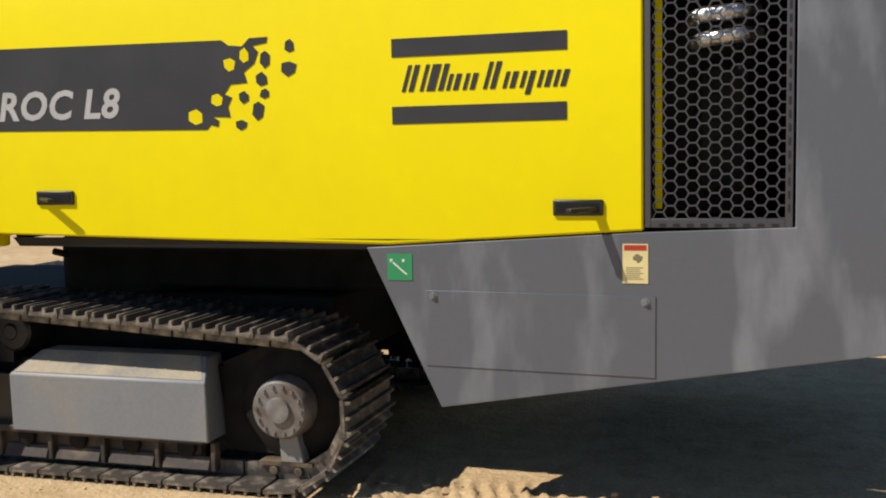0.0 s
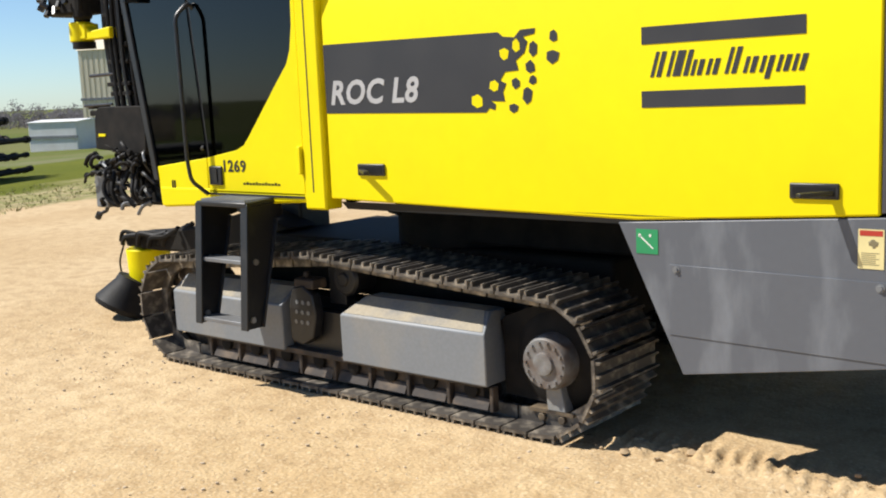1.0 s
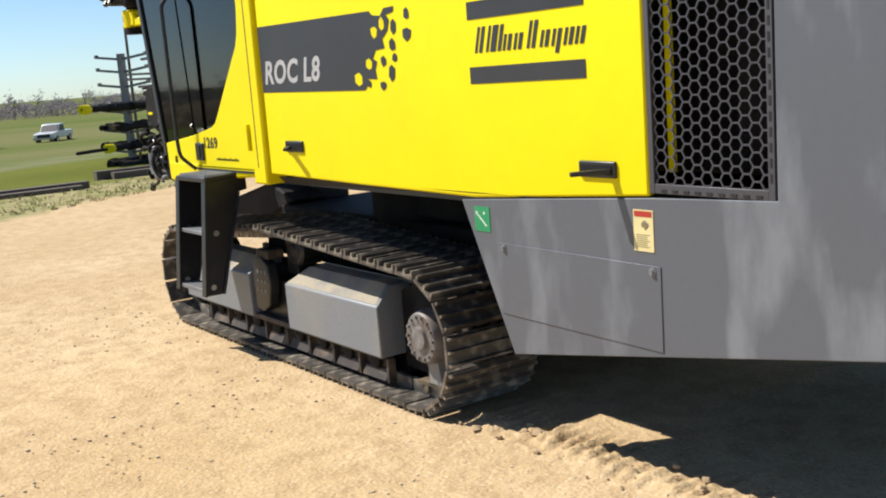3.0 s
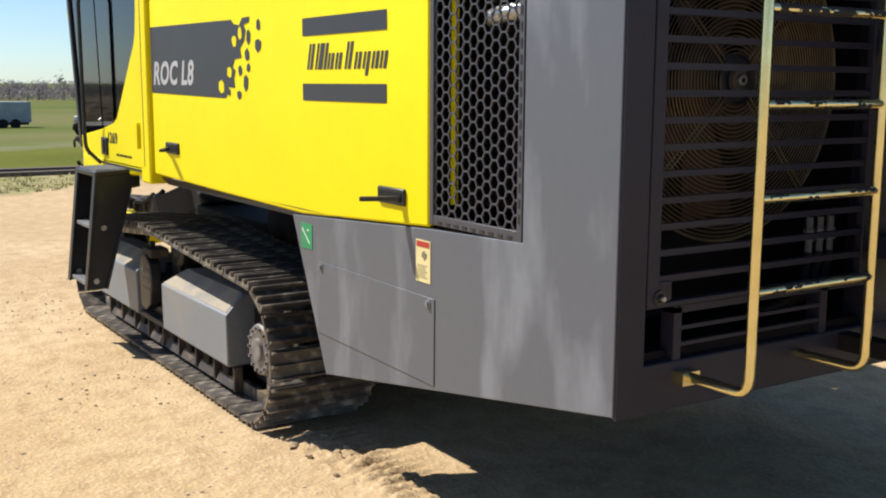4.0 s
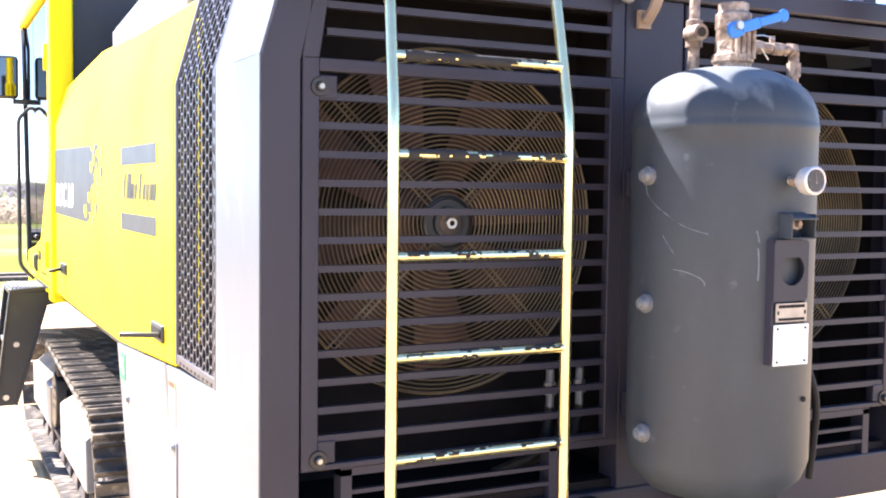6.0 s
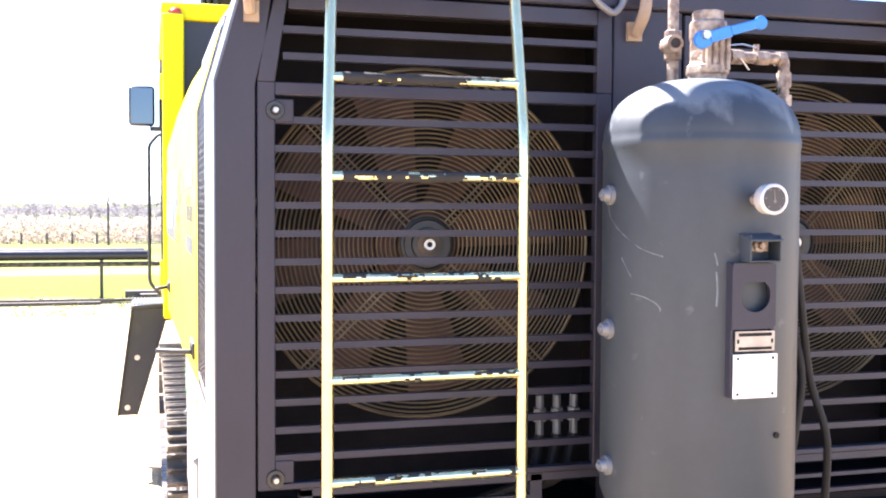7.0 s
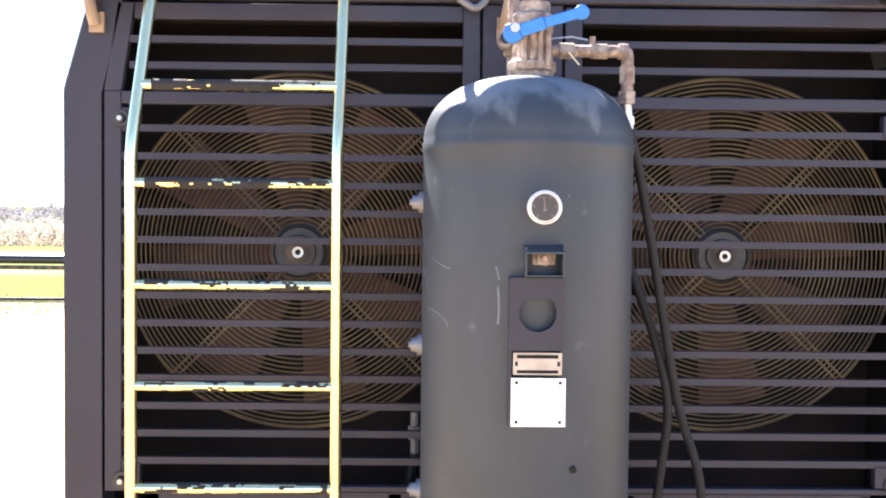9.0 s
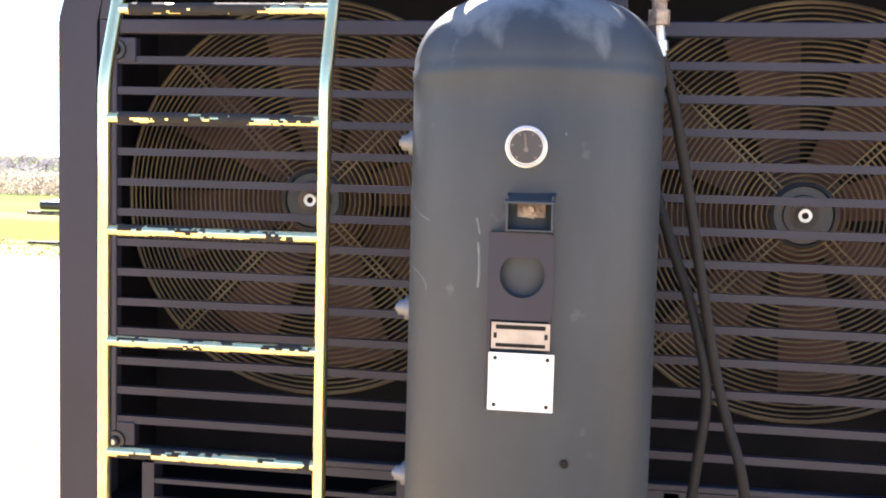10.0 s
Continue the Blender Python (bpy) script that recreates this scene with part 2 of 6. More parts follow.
def ground_material():
    m = bpy.data.materials.new("gravel_yard_and_grass")
    m.use_nodes = True
    n, l = m.node_tree.nodes, m.node_tree.links
    b = n["Principled BSDF"]
    geo = n.new("ShaderNodeNewGeometry")

    def tex(scale, detail=5.0, stretch=None):
        t = n.new("ShaderNodeTexNoise")
        t.inputs["Scale"].default_value, t.inputs["Detail"].default_value = scale, detail
        if stretch:
            mp = n.new("ShaderNodeMapping")
            mp.inputs["Scale"].default_value = stretch
            l.new(geo.outputs["Position"], mp.inputs["Vector"])
            l.new(mp.outputs[0], t.inputs["Vector"])
        else:
            l.new(geo.outputs["Position"], t.inputs["Vector"])
        return t.outputs["Fac"]

    def rng(src, a, z, c=0.0, d=1.0):
        r = n.new("ShaderNodeMapRange")
        r.inputs[1].default_value, r.inputs[2].default_value, r.inputs[3].default_value, r.inputs[4].default_value = a, z, c, d
        l.new(src, r.inputs[0])
        return r.outputs[0]

    def mixc(fac, a, z):
        x = n.new("ShaderNodeMix")
        x.data_type = "RGBA"
        for s, v in ((0, fac), (6, a), (7, z)):
            if isinstance(v, tuple):
                x.inputs[s].default_value = (*v, 1)
            else:
                l.new(v, x.inputs[s])
        return x.outputs[2]

    def calc(op, a, z):
        x = n.new("ShaderNodeMath")
        x.operation = op
        for s, v in ((0, a), (1, z)):
            if isinstance(v, (int, float)):
                x.inputs[s].default_value = v
            else:
                l.new(v, x.inputs[s])
        return x.outputs[0]

    sep = n.new("ShaderNodeSeparateXYZ")
    l.new(geo.outputs["Position"], sep.inputs[0])
    side = calc("MULTIPLY", calc("MAXIMUM", calc("SUBTRACT", sep.outputs[1], 6.0), 0.0), 0.75)
    d = calc("SUBTRACT", calc("SUBTRACT", calc("MULTIPLY", sep.outputs[0], -1.0), 14.3), side)
    d = calc("ADD", d, rng(tex(0.35, 6), 0.3, 0.7, -1.6, 1.6))
    gravel = mixc(rng(tex(0.5), 0.35, 0.65), (0.45, 0.318, 0.172), (0.54, 0.405, 0.24))
    gravel = mixc(rng(tex(6.0), 0.42, 0.68, 0, 0.7), gravel, (0.36, 0.245, 0.13))
    gravel = mixc(rng(tex(45.0, 3), 0.52, 0.7, 0, 0.55), gravel, (0.62, 0.50, 0.33))
    gravel = mixc(rng(tex(75.0, 3), 0.56, 0.72, 0, 0.6), gravel, (0.21, 0.15, 0.09))
    scrub = mixc(rng(tex(3.0), 0.4, 0.6), (0.34, 0.28, 0.15), (0.20, 0.20, 0.07))
    lawn = mixc(rng(tex(0.15, 6), 0.35, 0.65), (0.098, 0.112, 0.012), (0.128, 0.136, 0.018))
    lawn = mixc(rng(tex(5.0, 4), 0.4, 0.7, 0, 0.5), lawn, (0.062, 0.08, 0.01))
    lane = mixc(rng(tex(0.3), 0.4, 0.6), (0.16, 0.16, 0.08), (0.12, 0.14, 0.04))
    far = mixc(rng(tex(0.02, 4, (1, 0.3, 1)), 0.4, 0.6), (0.085, 0.115, 0.018), (0.14, 0.14, 0.05))
    green = mixc(rng(d, 16.5, 18.0), lawn, lane)
    green = mixc(rng(d, 23.0, 26.0), green, far)
    col = mixc(rng(d, -0.3, 0.5), gravel, scrub)
    col = mixc(rng(d, 3.2, 5.2), col, green)
    l.new(col, b.inputs["Base Color"])
    b.inputs["Roughness"].default_value, b.inputs["Specular IOR Level"].default_value = 0.95, 0.08
    bp = n.new("ShaderNodeBump")
    bp.inputs["Strength"].default_value, bp.inputs["Distance"].default_value = 1.0, 0.012
    h = calc("ADD", calc("MULTIPLY", tex(55.0, 4), 0.6), tex(18.0, 4))
    l.new(h, bp.inputs["Height"])
    l.new(bp.outputs[0], b.inputs["Normal"])
    return m


GROUND = ground_material()


# ---- mesh building ----
class M:
    """Collects vertices and faces of one part."""

    def __init__(self):
        self.v, self.f, self.mi = [], [], []
        self.slot = 0

    def add(self, verts, faces):
        k = len(self.v)
        self.v += [tuple(p) for p in verts]
        self.f += [tuple(k + i for i in f) for f in faces]
        self.mi += [self.slot] * len(faces)
        return self

    def use(self, slot):
        self.slot = slot
        return self

    def box(self, x0, x1, y0, y1, z0, z1):
        return self.add([(x, y, z) for z in (z0, z1) for y in (y0, y1) for x in (x0, x1)],
                        [(0, 2, 3, 1), (4, 5, 7, 6), (0, 1, 5, 4), (2, 6, 7, 3), (0, 4, 6, 2), (1, 3, 7, 5)])

    def beam(self, p, q, w, h, up=(0, 0, 1)):
        """A bar of w by h from p to q."""
        p, q = Vector(p), Vector(q)
        a = (q - p).normalized()
        s = a.cross(Vector(up))
        s = s.normalized() if s.length > 1e-4 else Vector((1, 0, 0))
        u = s.cross(a)
        c = [e + s * i * w / 2 + u * j * h / 2 for e in (p, q) for i, j in ((-1, -1), (1, -1), (1, 1), (-1, 1))]
        return self.add(c, [(0, 1, 2, 3), (7, 6, 5, 4), (0, 4, 5, 1), (1, 5, 6, 2), (2, 6, 7, 3), (3, 7, 4, 0)])

    def prism(self, poly, axis, a, b):
        """A flat outline pushed along an axis from a to b."""
        def put(p, c):
            return {"x": (c, p[0], p[1]), "y": (p[0], c, p[1]), "z": (p[0], p[1], c)}[axis]
        k = len(poly)
        return self.add([put(p, a) for p in poly] + [put(p, b) for p in poly],
                        [tuple(range(k)), tuple(range(2 * k - 1, k - 1, -1))] +
                        [((i + 1) % k, i, k + i, k + (i + 1) % k) for i in range(k)])

    def lathe(self, centre, axis, profile, seg=32):
        """Rings (along, radius) turned round an axis."""
        a = Vector(axis).normalized()
        s = a.orthogonal().normalized()
        u = a.cross(s)
        c = Vector(centre)
        v, f = [], []
        for d, r in profile:
            for i in range(seg):
                w = 2 * math.pi * i / seg
                v.append(c + a * d + (s * math.cos(w) + u * math.sin(w)) * r)
        for j in range(len(profile) - 1):
            for i in range(seg):
                i2 = (i + 1) % seg
                f.append((j * seg + i, j * seg + i2, (j + 1) * seg + i2, (j + 1) * seg + i))
        f.append(tuple(range(seg - 1, -1, -1)))
        f.append(tuple((len(profile) - 1) * seg + i for i in range(seg)))
        return self.add(v, f)

    def cyl(self, p, q, r, seg=16):
        d = Vector(q) - Vector(p)
        return self.lathe(p, d, [(0, r), (d.length, r)], seg)

    def tube(self, path, r, seg=10, bend=0.0, steps=5):
        """A round tube along points; inner corners rounded by bend."""
        pts = [Vector(p) for p in path]
        if bend:
            out = [pts[0]]
            for a, b, c in zip(pts, pts[1:], pts[2:]):
                k = min(bend, (a - b).length * 0.45, (c - b).length * 0.45)
                p0, p1 = b + (a - b).normalized() * k, b + (c - b).normalized() * k
                for i in range(steps + 1):
                    t = i / steps
                    out.append(p0 * (1 - t) ** 2 + b * 2 * t * (1 - t) + p1 * t * t)
            pts = out + [pts[-1]]
        v, f = [], []
        s = None
        for i, p in enumerate(pts):
            a = (pts[min(i + 1, len(pts) - 1)] - pts[max(i - 1, 0)]).normalized()
            s = a.orthogonal().normalized() if s is None else (s - a * s.dot(a)).normalized()
            u = a.cross(s)
            v += [p + (s * math.cos(2 * math.pi * j / seg) + u * math.sin(2 * math.pi * j / seg)) * r for j in range(seg)]
        for i in range(len(pts) - 1):
            for j in range(seg):
                j2 = (j + 1) % seg
                f.append((i * seg + j, i * seg + j2, (i + 1) * seg + j2, (i + 1) * seg + j))
        f.append(tuple(range(seg - 1, -1, -1)))
        f.append(tuple((len(pts) - 1) * seg + j for j in range(seg)))
        return self.add(v, f)

    def ring(self, centre, axis, big, small, seg=48, sides=6):
        a = Vector(axis).normalized()
        s = a.orthogonal().normalized()
        u = a.cross(s)
        c = Vector(centre)
        v, f = [], []
        for i in range(seg):
            w = 2 * math.pi * i / seg
            d = s * math.cos(w) + u * math.sin(w)
            for j in range(sides):
                q = 2 * math.pi * j / sides
                v.append(c + d * (big + small * math.cos(q)) + a * small * math.sin(q))
        for i in range(seg):
            for j in range(sides):
                i2, j2 = (i + 1) % seg, (j + 1) % sides
                f.append((i * sides + j, i2 * sides + j, i2 * sides + j2, i * sides + j2))
        return self.add(v, f)

    def blob(self, c, r, squash=1.0, rough=0.25, seed=0, seg=7, rows=5):
        """An uneven lump."""
        rnd = random.Random(seed)
        v, f = [(c[0], c[1], c[2] + r * squash)], []
        for j in range(1, rows):
            for i in range(seg):
                k = r * (1 + rnd.uniform(-rough, rough))
                a, w = math.pi * j / rows, 2 * math.pi * i / seg
                v.append((c[0] + k * math.sin(a) * math.cos(w), c[1] + k * math.sin(a) * math.sin(w), c[2] + k * squash * math.cos(a)))
        v.append((c[0], c[1], c[2] - r * squash))
        for i in range(seg):
            f.append((0, 1 + i, 1 + (i + 1) % seg))
            for j in range(rows - 2):
                p = 1 + j * seg
                f.append((p + i, p + seg + i, p + seg + (i + 1) % seg, p + (i + 1) % seg))
            p = 1 + (rows - 2) * seg
            f.append((p + i, len(v) - 1, p + (i + 1) % seg))
        return self.add(v, f)

    def shell(self, cols, lean_from, slope, y, thick):
        """A wall panel along x: columns (x, bottom, top), upright to lean_from, then leaning inwards."""
        def at(z):
            return y + max(0.0, z - lean_from) * slope
        v, f = [], []
        for x, z0, z1 in cols:
            zs = (z0, min(max(lean_from, z0 + 0.01), z1), z1)
            v += [(x, at(z), z) for z in zs] + [(x, at(z) + thick, z) for z in zs]
        for i in range(len(cols) - 1):
            p, q = i * 6, i * 6 + 6
            f += [(p, q, q + 1, p + 1), (p + 1, q + 1, q + 2, p + 2), (p + 3, p + 4, q + 4, q + 3), (p + 4, p + 5, q + 5, q + 4),
                  (p, p + 3, q + 3, q), (p + 2, q + 2, q + 5, p + 5)]
        e = (len(cols) - 1) * 6
        f += [(0, 1, 4, 3), (1, 2, 5, 4), (e, e + 3, e + 4, e + 1), (e + 1, e + 4, e + 5, e + 2)]
        return self.add(v, f)

    def mesh(self, name, mats, smooth=35.0, base=(0, 0, 0)):
        me = bpy.data.meshes.new(name)
        b = Vector(base)
        me.from_pydata([Vector(p) - b for p in self.v], [], self.f)
        for m in (mats if isinstance(mats, (list, tuple)) else [mats]):
            me.materials.append(m)
        me.polygons.foreach_set("material_index", self.mi)
        if smooth:
            me.polygons.foreach_set("use_smooth", [True] * len(me.polygons))
            me.set_sharp_from_angle(angle=radians(smooth))
        me.validate()
        me.update()
        return me


BASE = {}


def thing(name, at, label, category, group="", kind=""):
    ob = tagged(new(name), label, category, group, kind)
    ob.location = at
    BASE[ob] = Vector(at)
    return ob


SIDE = [False]


def set_side(p):
    """The near side of the body: 12 mm up, and the door standing out towards the cab."""
    x, y, z = p
    out = 0.0235 * max(0.0, -1.35 - x) if z > 1.09 else 0.0
    return (x, y - out, z + 0.012) if y < 5.0 else (x, y, z + 0.012)


def part(name, m, mats, parent, label="", bevel=0.0, smooth=35.0):
    """One mesh under a thing or under a part, drawn in world coordinates."""
    base = BASE[parent]
    if SIDE[0]:
        m.v = [set_side(p) for p in m.v]
    ob = new(name, m.mesh(name, mats, smooth, base))
    ob.parent = parent
    BASE[ob] = base
    if label:
        ob["label"] = label
    if bevel:
        bv = ob.modifiers.new("edge", "BEVEL")
        bv.width, bv.segments, bv.limit_method, bv.angle_limit = bevel, 2, "ANGLE", radians(40)
    return ob


def piece(name, me, parent, m):
    """A repeat that shares its mesh; m is its pose in the world."""
    ob = new(name, me)
    ob.parent = parent
    ob.matrix_basis = Matrix.Translation(-BASE[parent]) @ m
    return ob


def solid(name, m, mats, label, category, group="", kind="", smooth=35.0, at=(0, 0, 0)):
    """A thing of one mesh."""
    ob = tagged(new(name, m.mesh(name, mats, smooth, at)), label, category, group, kind)
    ob.location = at
    return ob


def lettering(name, text, size, m, material, parent, shear=0.0, bold=0.0, width=None):
    cu = bpy.data.curves.new(name, "FONT")
    cu.body, cu.size, cu.shear, cu.offset, cu.extrude = text, size, shear, bold, 0.0008
    cu.resolution_u, cu.space_character = 3, 1.06
    tmp = bpy.data.objects.new(name, cu)
    scene.collection.objects.link(tmp)
    bpy.context.view_layer.update()
    me = bpy.data.meshes.new_from_object(tmp.evaluated_get(bpy.context.evaluated_depsgraph_get()))
    bpy.data.objects.remove(tmp)
    xs = [v.co.x for v in me.vertices]
    if width:
        k = width / (max(xs) - min(xs))
        for v in me.vertices:
            v.co.x = (v.co.x - min(xs)) * k
    me.materials.clear()
    me.materials.append(material)
    ob = new(name, me)
    ob.parent = parent
    if SIDE[0]:
        for v in me.vertices:
            v.co = m.inverted() @ Vector(set_side(m @ v.co))
    ob.matrix_basis = Matrix.Translation(-BASE[parent]) @ m
    BASE[ob] = BASE[parent]
    return ob


# ---- ground ----
def ground_height(x, y):
    """Level yard; the land falls away beyond the grass edge and then runs on nearly level."""
    d = max(0.0, -x - 14.0)
    return 0.003 * max(0.0, d - 86.0) - 0.0275 * min(d, 86.0) if d < 900.0 else 0.0


def spaced(fine0, fine1, step, far):
    """Grid lines: even between two ends, then widening out to far."""
    a = list(np.arange(fine0, fine1 + 1e-6, step))
    out, s, x = [], step, fine1
    while x < far:
        s *= 1.25
        x += s
        out.append(x)
    low, s, x = [], step, fine0
    while x > -far:
        s *= 1.25
        x -= s
        low.append(x)
    return low[::-1] + a + out


def build_ground():
    xs, ys = spaced(-8.0, 3.4, 0.05, 2500.0), spaced(1.2, 6.6, 0.05, 2500.0)
    xs = [x for x in xs if not -2.0 < x < 2.7] + list(np.arange(-2.0, 2.7, 0.0165))
    ys = [y for y in ys if not 4.0 < y < 4.85] + list(np.arange(4.0, 4.85, 0.0165))
    xs.sort(), ys.sort()
    nx = len(xs)
    v = []
    for y in ys:
        for x in xs:
            z = ground_height(x, y)
            if -12 < x < 6 and -3 < y < 10:
                z += 0.012 * noise.noise((x * 0.9, y * 0.9, 0)) + 0.006 * noise.noise((x * 4, y * 4, 3)) + 0.003 * noise.noise((x * 11, y * 11, 7))
                # churned strip and tread marks behind the track
                if -1.9 < x < 2.6:
                    run = min(1.0, (x + 1.9) / 0.6) * min(1.0, (2.6 - x) / 0.8)
                    edge = 4.28 + 0.05 * noise.noise((x * 2.0, 1.0, 0))
                    ridge = math.exp(-((y - edge) / 0.10) ** 2)
                    lump = max(0.0, noise.noise((x * 8, y * 6, 2)) + 0.25)
                    z += run * ridge * (0.012 + 0.04 * lump + 0.018 * noise.noise((x * 24, y * 24, 4)))
                    band = math.exp(-((y - 4.40) / 0.17) ** 4)
                    rib = 0.5 + 0.5 * math.sin((x + 0.25 * (y - 4.4)) * 2 * math.pi / 0.083 + 1.5 * noise.noise((x * 2, y * 3, 8)))
                    z += run * band * (0.03 * rib ** 2 * (0.45 + 0.8 * max(0.0, noise.noise((x * 3, y * 4, 5)) + 0.3)) + 0.008 * noise.noise((x * 30, y * 30, 6)) - 0.006)
                z = max(z, -0.02)
                if -5.0 < x < -1.6 and 4.1 < y < 4.75:
                    z = min(z, -0.004)
            v.append((x, y, z))
    f = [(j * nx + i, j * nx + i + 1, (j + 1) * nx + i + 1, (j + 1) * nx + i) for j in range(len(ys) - 1) for i in range(nx - 1)]
    m = M()
    m.v, m.f, m.mi = v, f, [0] * len(f)
    solid("ground", m, GROUND, "tan gravel yard running out into mown green grass", "ground", kind="structure", smooth=180)


build_ground()


def build_pebbles():
    rnd = random.Random(4)
    m, c = M(), M()
    for i in range(4200):
        x, y = rnd.uniform(-7.5, 2.6), rnd.uniform(0.9, 4.35)
        r = 0.003 + 0.009 * rnd.random() ** 4
        m.blob((x, y, r * 0.2), r, 0.6, 0.3, i, 5, 3)
    for i in range(170):
        x = rnd.uniform(-1.6, 2.2)
        y = 4.26 + rnd.gauss(0, 0.075) + (0.1 if rnd.random() < 0.25 else 0)
        r = 0.006 + 0.02 * rnd.random() ** 3
        c.blob((x, y, 0.012 + r * 0.3), r, 0.65, 0.35, 900 + i, 6, 4)
    solid("loose_pebbles", m, PEBBLE, "loose tan pebbles scattered over the gravel", "gravel", kind="stuff")
    solid("loose_clods", c, CLOD, "crumbled dry clods thrown up beside the track marks", "soil", kind="stuff")


build_pebbles()

# ---- the drill rig ----
MID = 5.433            # centre line of the machine
NEAR, FAR = 4.20, 6.666  # its two side planes
REAR = 0.72
KINK, SLOPE = 2.13, 0.28
rig = thing("drill_rig", (-2.0, MID, 0.0), "yellow and grey crawler drill rig parked on gravel", "drill rig")


def flip(m):
    """The same part on the other side of the machine."""
    q = M()
    q.v = [(x, 2 * MID - y, z) for x, y, z in m.v]
    q.f = [tuple(reversed(f)) for f in m.f]
    q.mi = list(m.mi)
    return q


# side panels, near side and far side
SIDE[0] = True
door = M().shell([(-3.27, 1.136, 2.35), (-2.25, 1.112, 2.462), (-1.35, 1.096, 2.445), (-0.29, 1.158, 2.43)], KINK, SLOPE, NEAR, 0.035)
panel = part("engine_door", door, YELLOW, rig, "glossy yellow sheet-metal engine door", 0.009)
part("engine_door", flip(door), YELLOW, rig, "glossy yellow sheet-metal engine door", 0.009)


def grey_side():
    m = M()
    m.prism([(-1.445, 1.083), (-1.128, 0.412), (0.712, 0.718), (0.712, KINK), (0.272, KINK), (0.272, 1.172), (-0.285, 1.152), (-1.35, 1.088)], "y", NEAR, NEAR + 0.04)
    return m


def grey_pillar():
    return M().shell([(0.272, KINK, 2.45), (0.712, KINK, 2.45)], KINK, SLOPE, NEAR, 0.04)


skirt = part("skirt", grey_side(), GREY, rig, "grey painted steel skirt with dried water streaks", 0.003)
part("skirt", flip(grey_side()), GREY, rig, "grey painted steel skirt with dried water streaks", 0.003)
part("corner_panel", grey_pillar(), GREY, rig, "grey painted rear corner panel with water streaks")
part("corner_panel", flip(grey_pillar()), GREY, rig)
part("door_seal", M().box(-3.2, -0.3, NEAR + 0.012, NEAR + 0.03, 1.075, 1.12), BLACK, rig)
part("access_cover", M().prism([(-1.187, 0.907), (-0.243, 0.90), (-0.245, 0.577), (-1.19, 0.59)], "y", NEAR - 0.004, NEAR + 0.002),
     GREY, skirt, "bolted grey access cover", 0.001)
for x, z in ((-1.155, 0.885), (-0.283, 0.878)):
    part("bolt", M().lathe((x, NEAR - 0.004, z), (0, -1, 0), [(0, 0.018), (0.003, 0.018), (0.003, 0.011), (0.011, 0.010)], 12), GALV, skirt)


def sticker(x0, x1, z0, z1, bands, parent, name, label):
    ob = part(name, M().box(x0, x1, NEAR - 0.0025, NEAR - 0.0005, z0, z1), bands[0], parent, label)
    return ob


sticker(-1.353, -1.244, 0.947, 1.058, [GREEN], skirt, "sticker", "square green pictogram sticker")
part("sticker_mark", M().beam((-1.335, NEAR - 0.003, 1.028), (-1.268, NEAR - 0.003, 0.972), 0.001, 0.006, (0, 0, 1))
     .box(-1.341, -1.329, NEAR - 0.0035, NEAR - 0.0027, 1.022, 1.036).box(-1.287, -1.277, NEAR - 0.0035, NEAR - 0.0027, 1.024, 1.036), WHITE, skirt)
sticker(-0.371, -0.272, 0.951, 1.107, [CREAM], skirt, "warning_sticker", "pale yellow warning sticker with a red band")
part("warning_band", M().box(-0.365, -0.278, NEAR - 0.0035, NEAR - 0.0027, 1.081, 1.102), RED, skirt)
wm = M()
wm.blob((-0.312, NEAR - 0.003, 1.05), 0.016, 1.1, 0.4, 3)
for i in range(7):
    wm.box(-0.358, -0.358 + (0.055 if i % 3 else 0.068), NEAR - 0.0033, NEAR - 0.0027, 1.012 - i * 0.0075, 1.0145 - i * 0.0075)
wm.v = [(x, NEAR - 0.003 + (y - NEAR + 0.003) * 0.02, z) if abs(y - NEAR) > 0.0036 else (x, y, z) for x, y, z in wm.v]
part("warning_print", wm, mat("sticker_print", (0.2, 0.17, 0.09), 0.6), skirt, "small unreadable print")

# decal with broken edge and model lettering
S = NEAR - 0.0015
edge = [(-3.262, 1.612), (-2.165, 1.594), (-2.145, 1.615), (-2.11, 1.605), (-2.105, 1.632), (-2.135, 1.65), (-2.05, 1.645), (-2.06, 1.69),
        (-2.04, 1.73), (-2.075, 1.745), (-2.045, 1.785), (-1.965, 1.79), (-1.98, 1.835), (-1.93, 1.87), (-1.91, 1.92), (-1.935, 1.945),
        (-1.87, 1.955), (-1.865, 1.98), (-1.95, 1.978), (-1.985, 1.945), (-2.05, 1.952), (-2.08, 1.975), (-3.262, 1.986)]
decal = part("decal", M().prism(edge, "y", S - 0.0007, S), DECAL, rig, "dark grey decal with a shattered end")


def chip(cx, cz, w, h, seed, front):
    rnd = random.Random(seed)
    k = 6
    poly = [(cx + w / 2 * math.cos(6.283 * i / k + 0.4) * rnd.uniform(0.75, 1.1), cz + h / 2 * math.sin(6.283 * i / k + 0.4) * rnd.uniform(0.75, 1.1)) for i in range(k)]
    return M().prism(poly, "y", front - 0.0007, front)


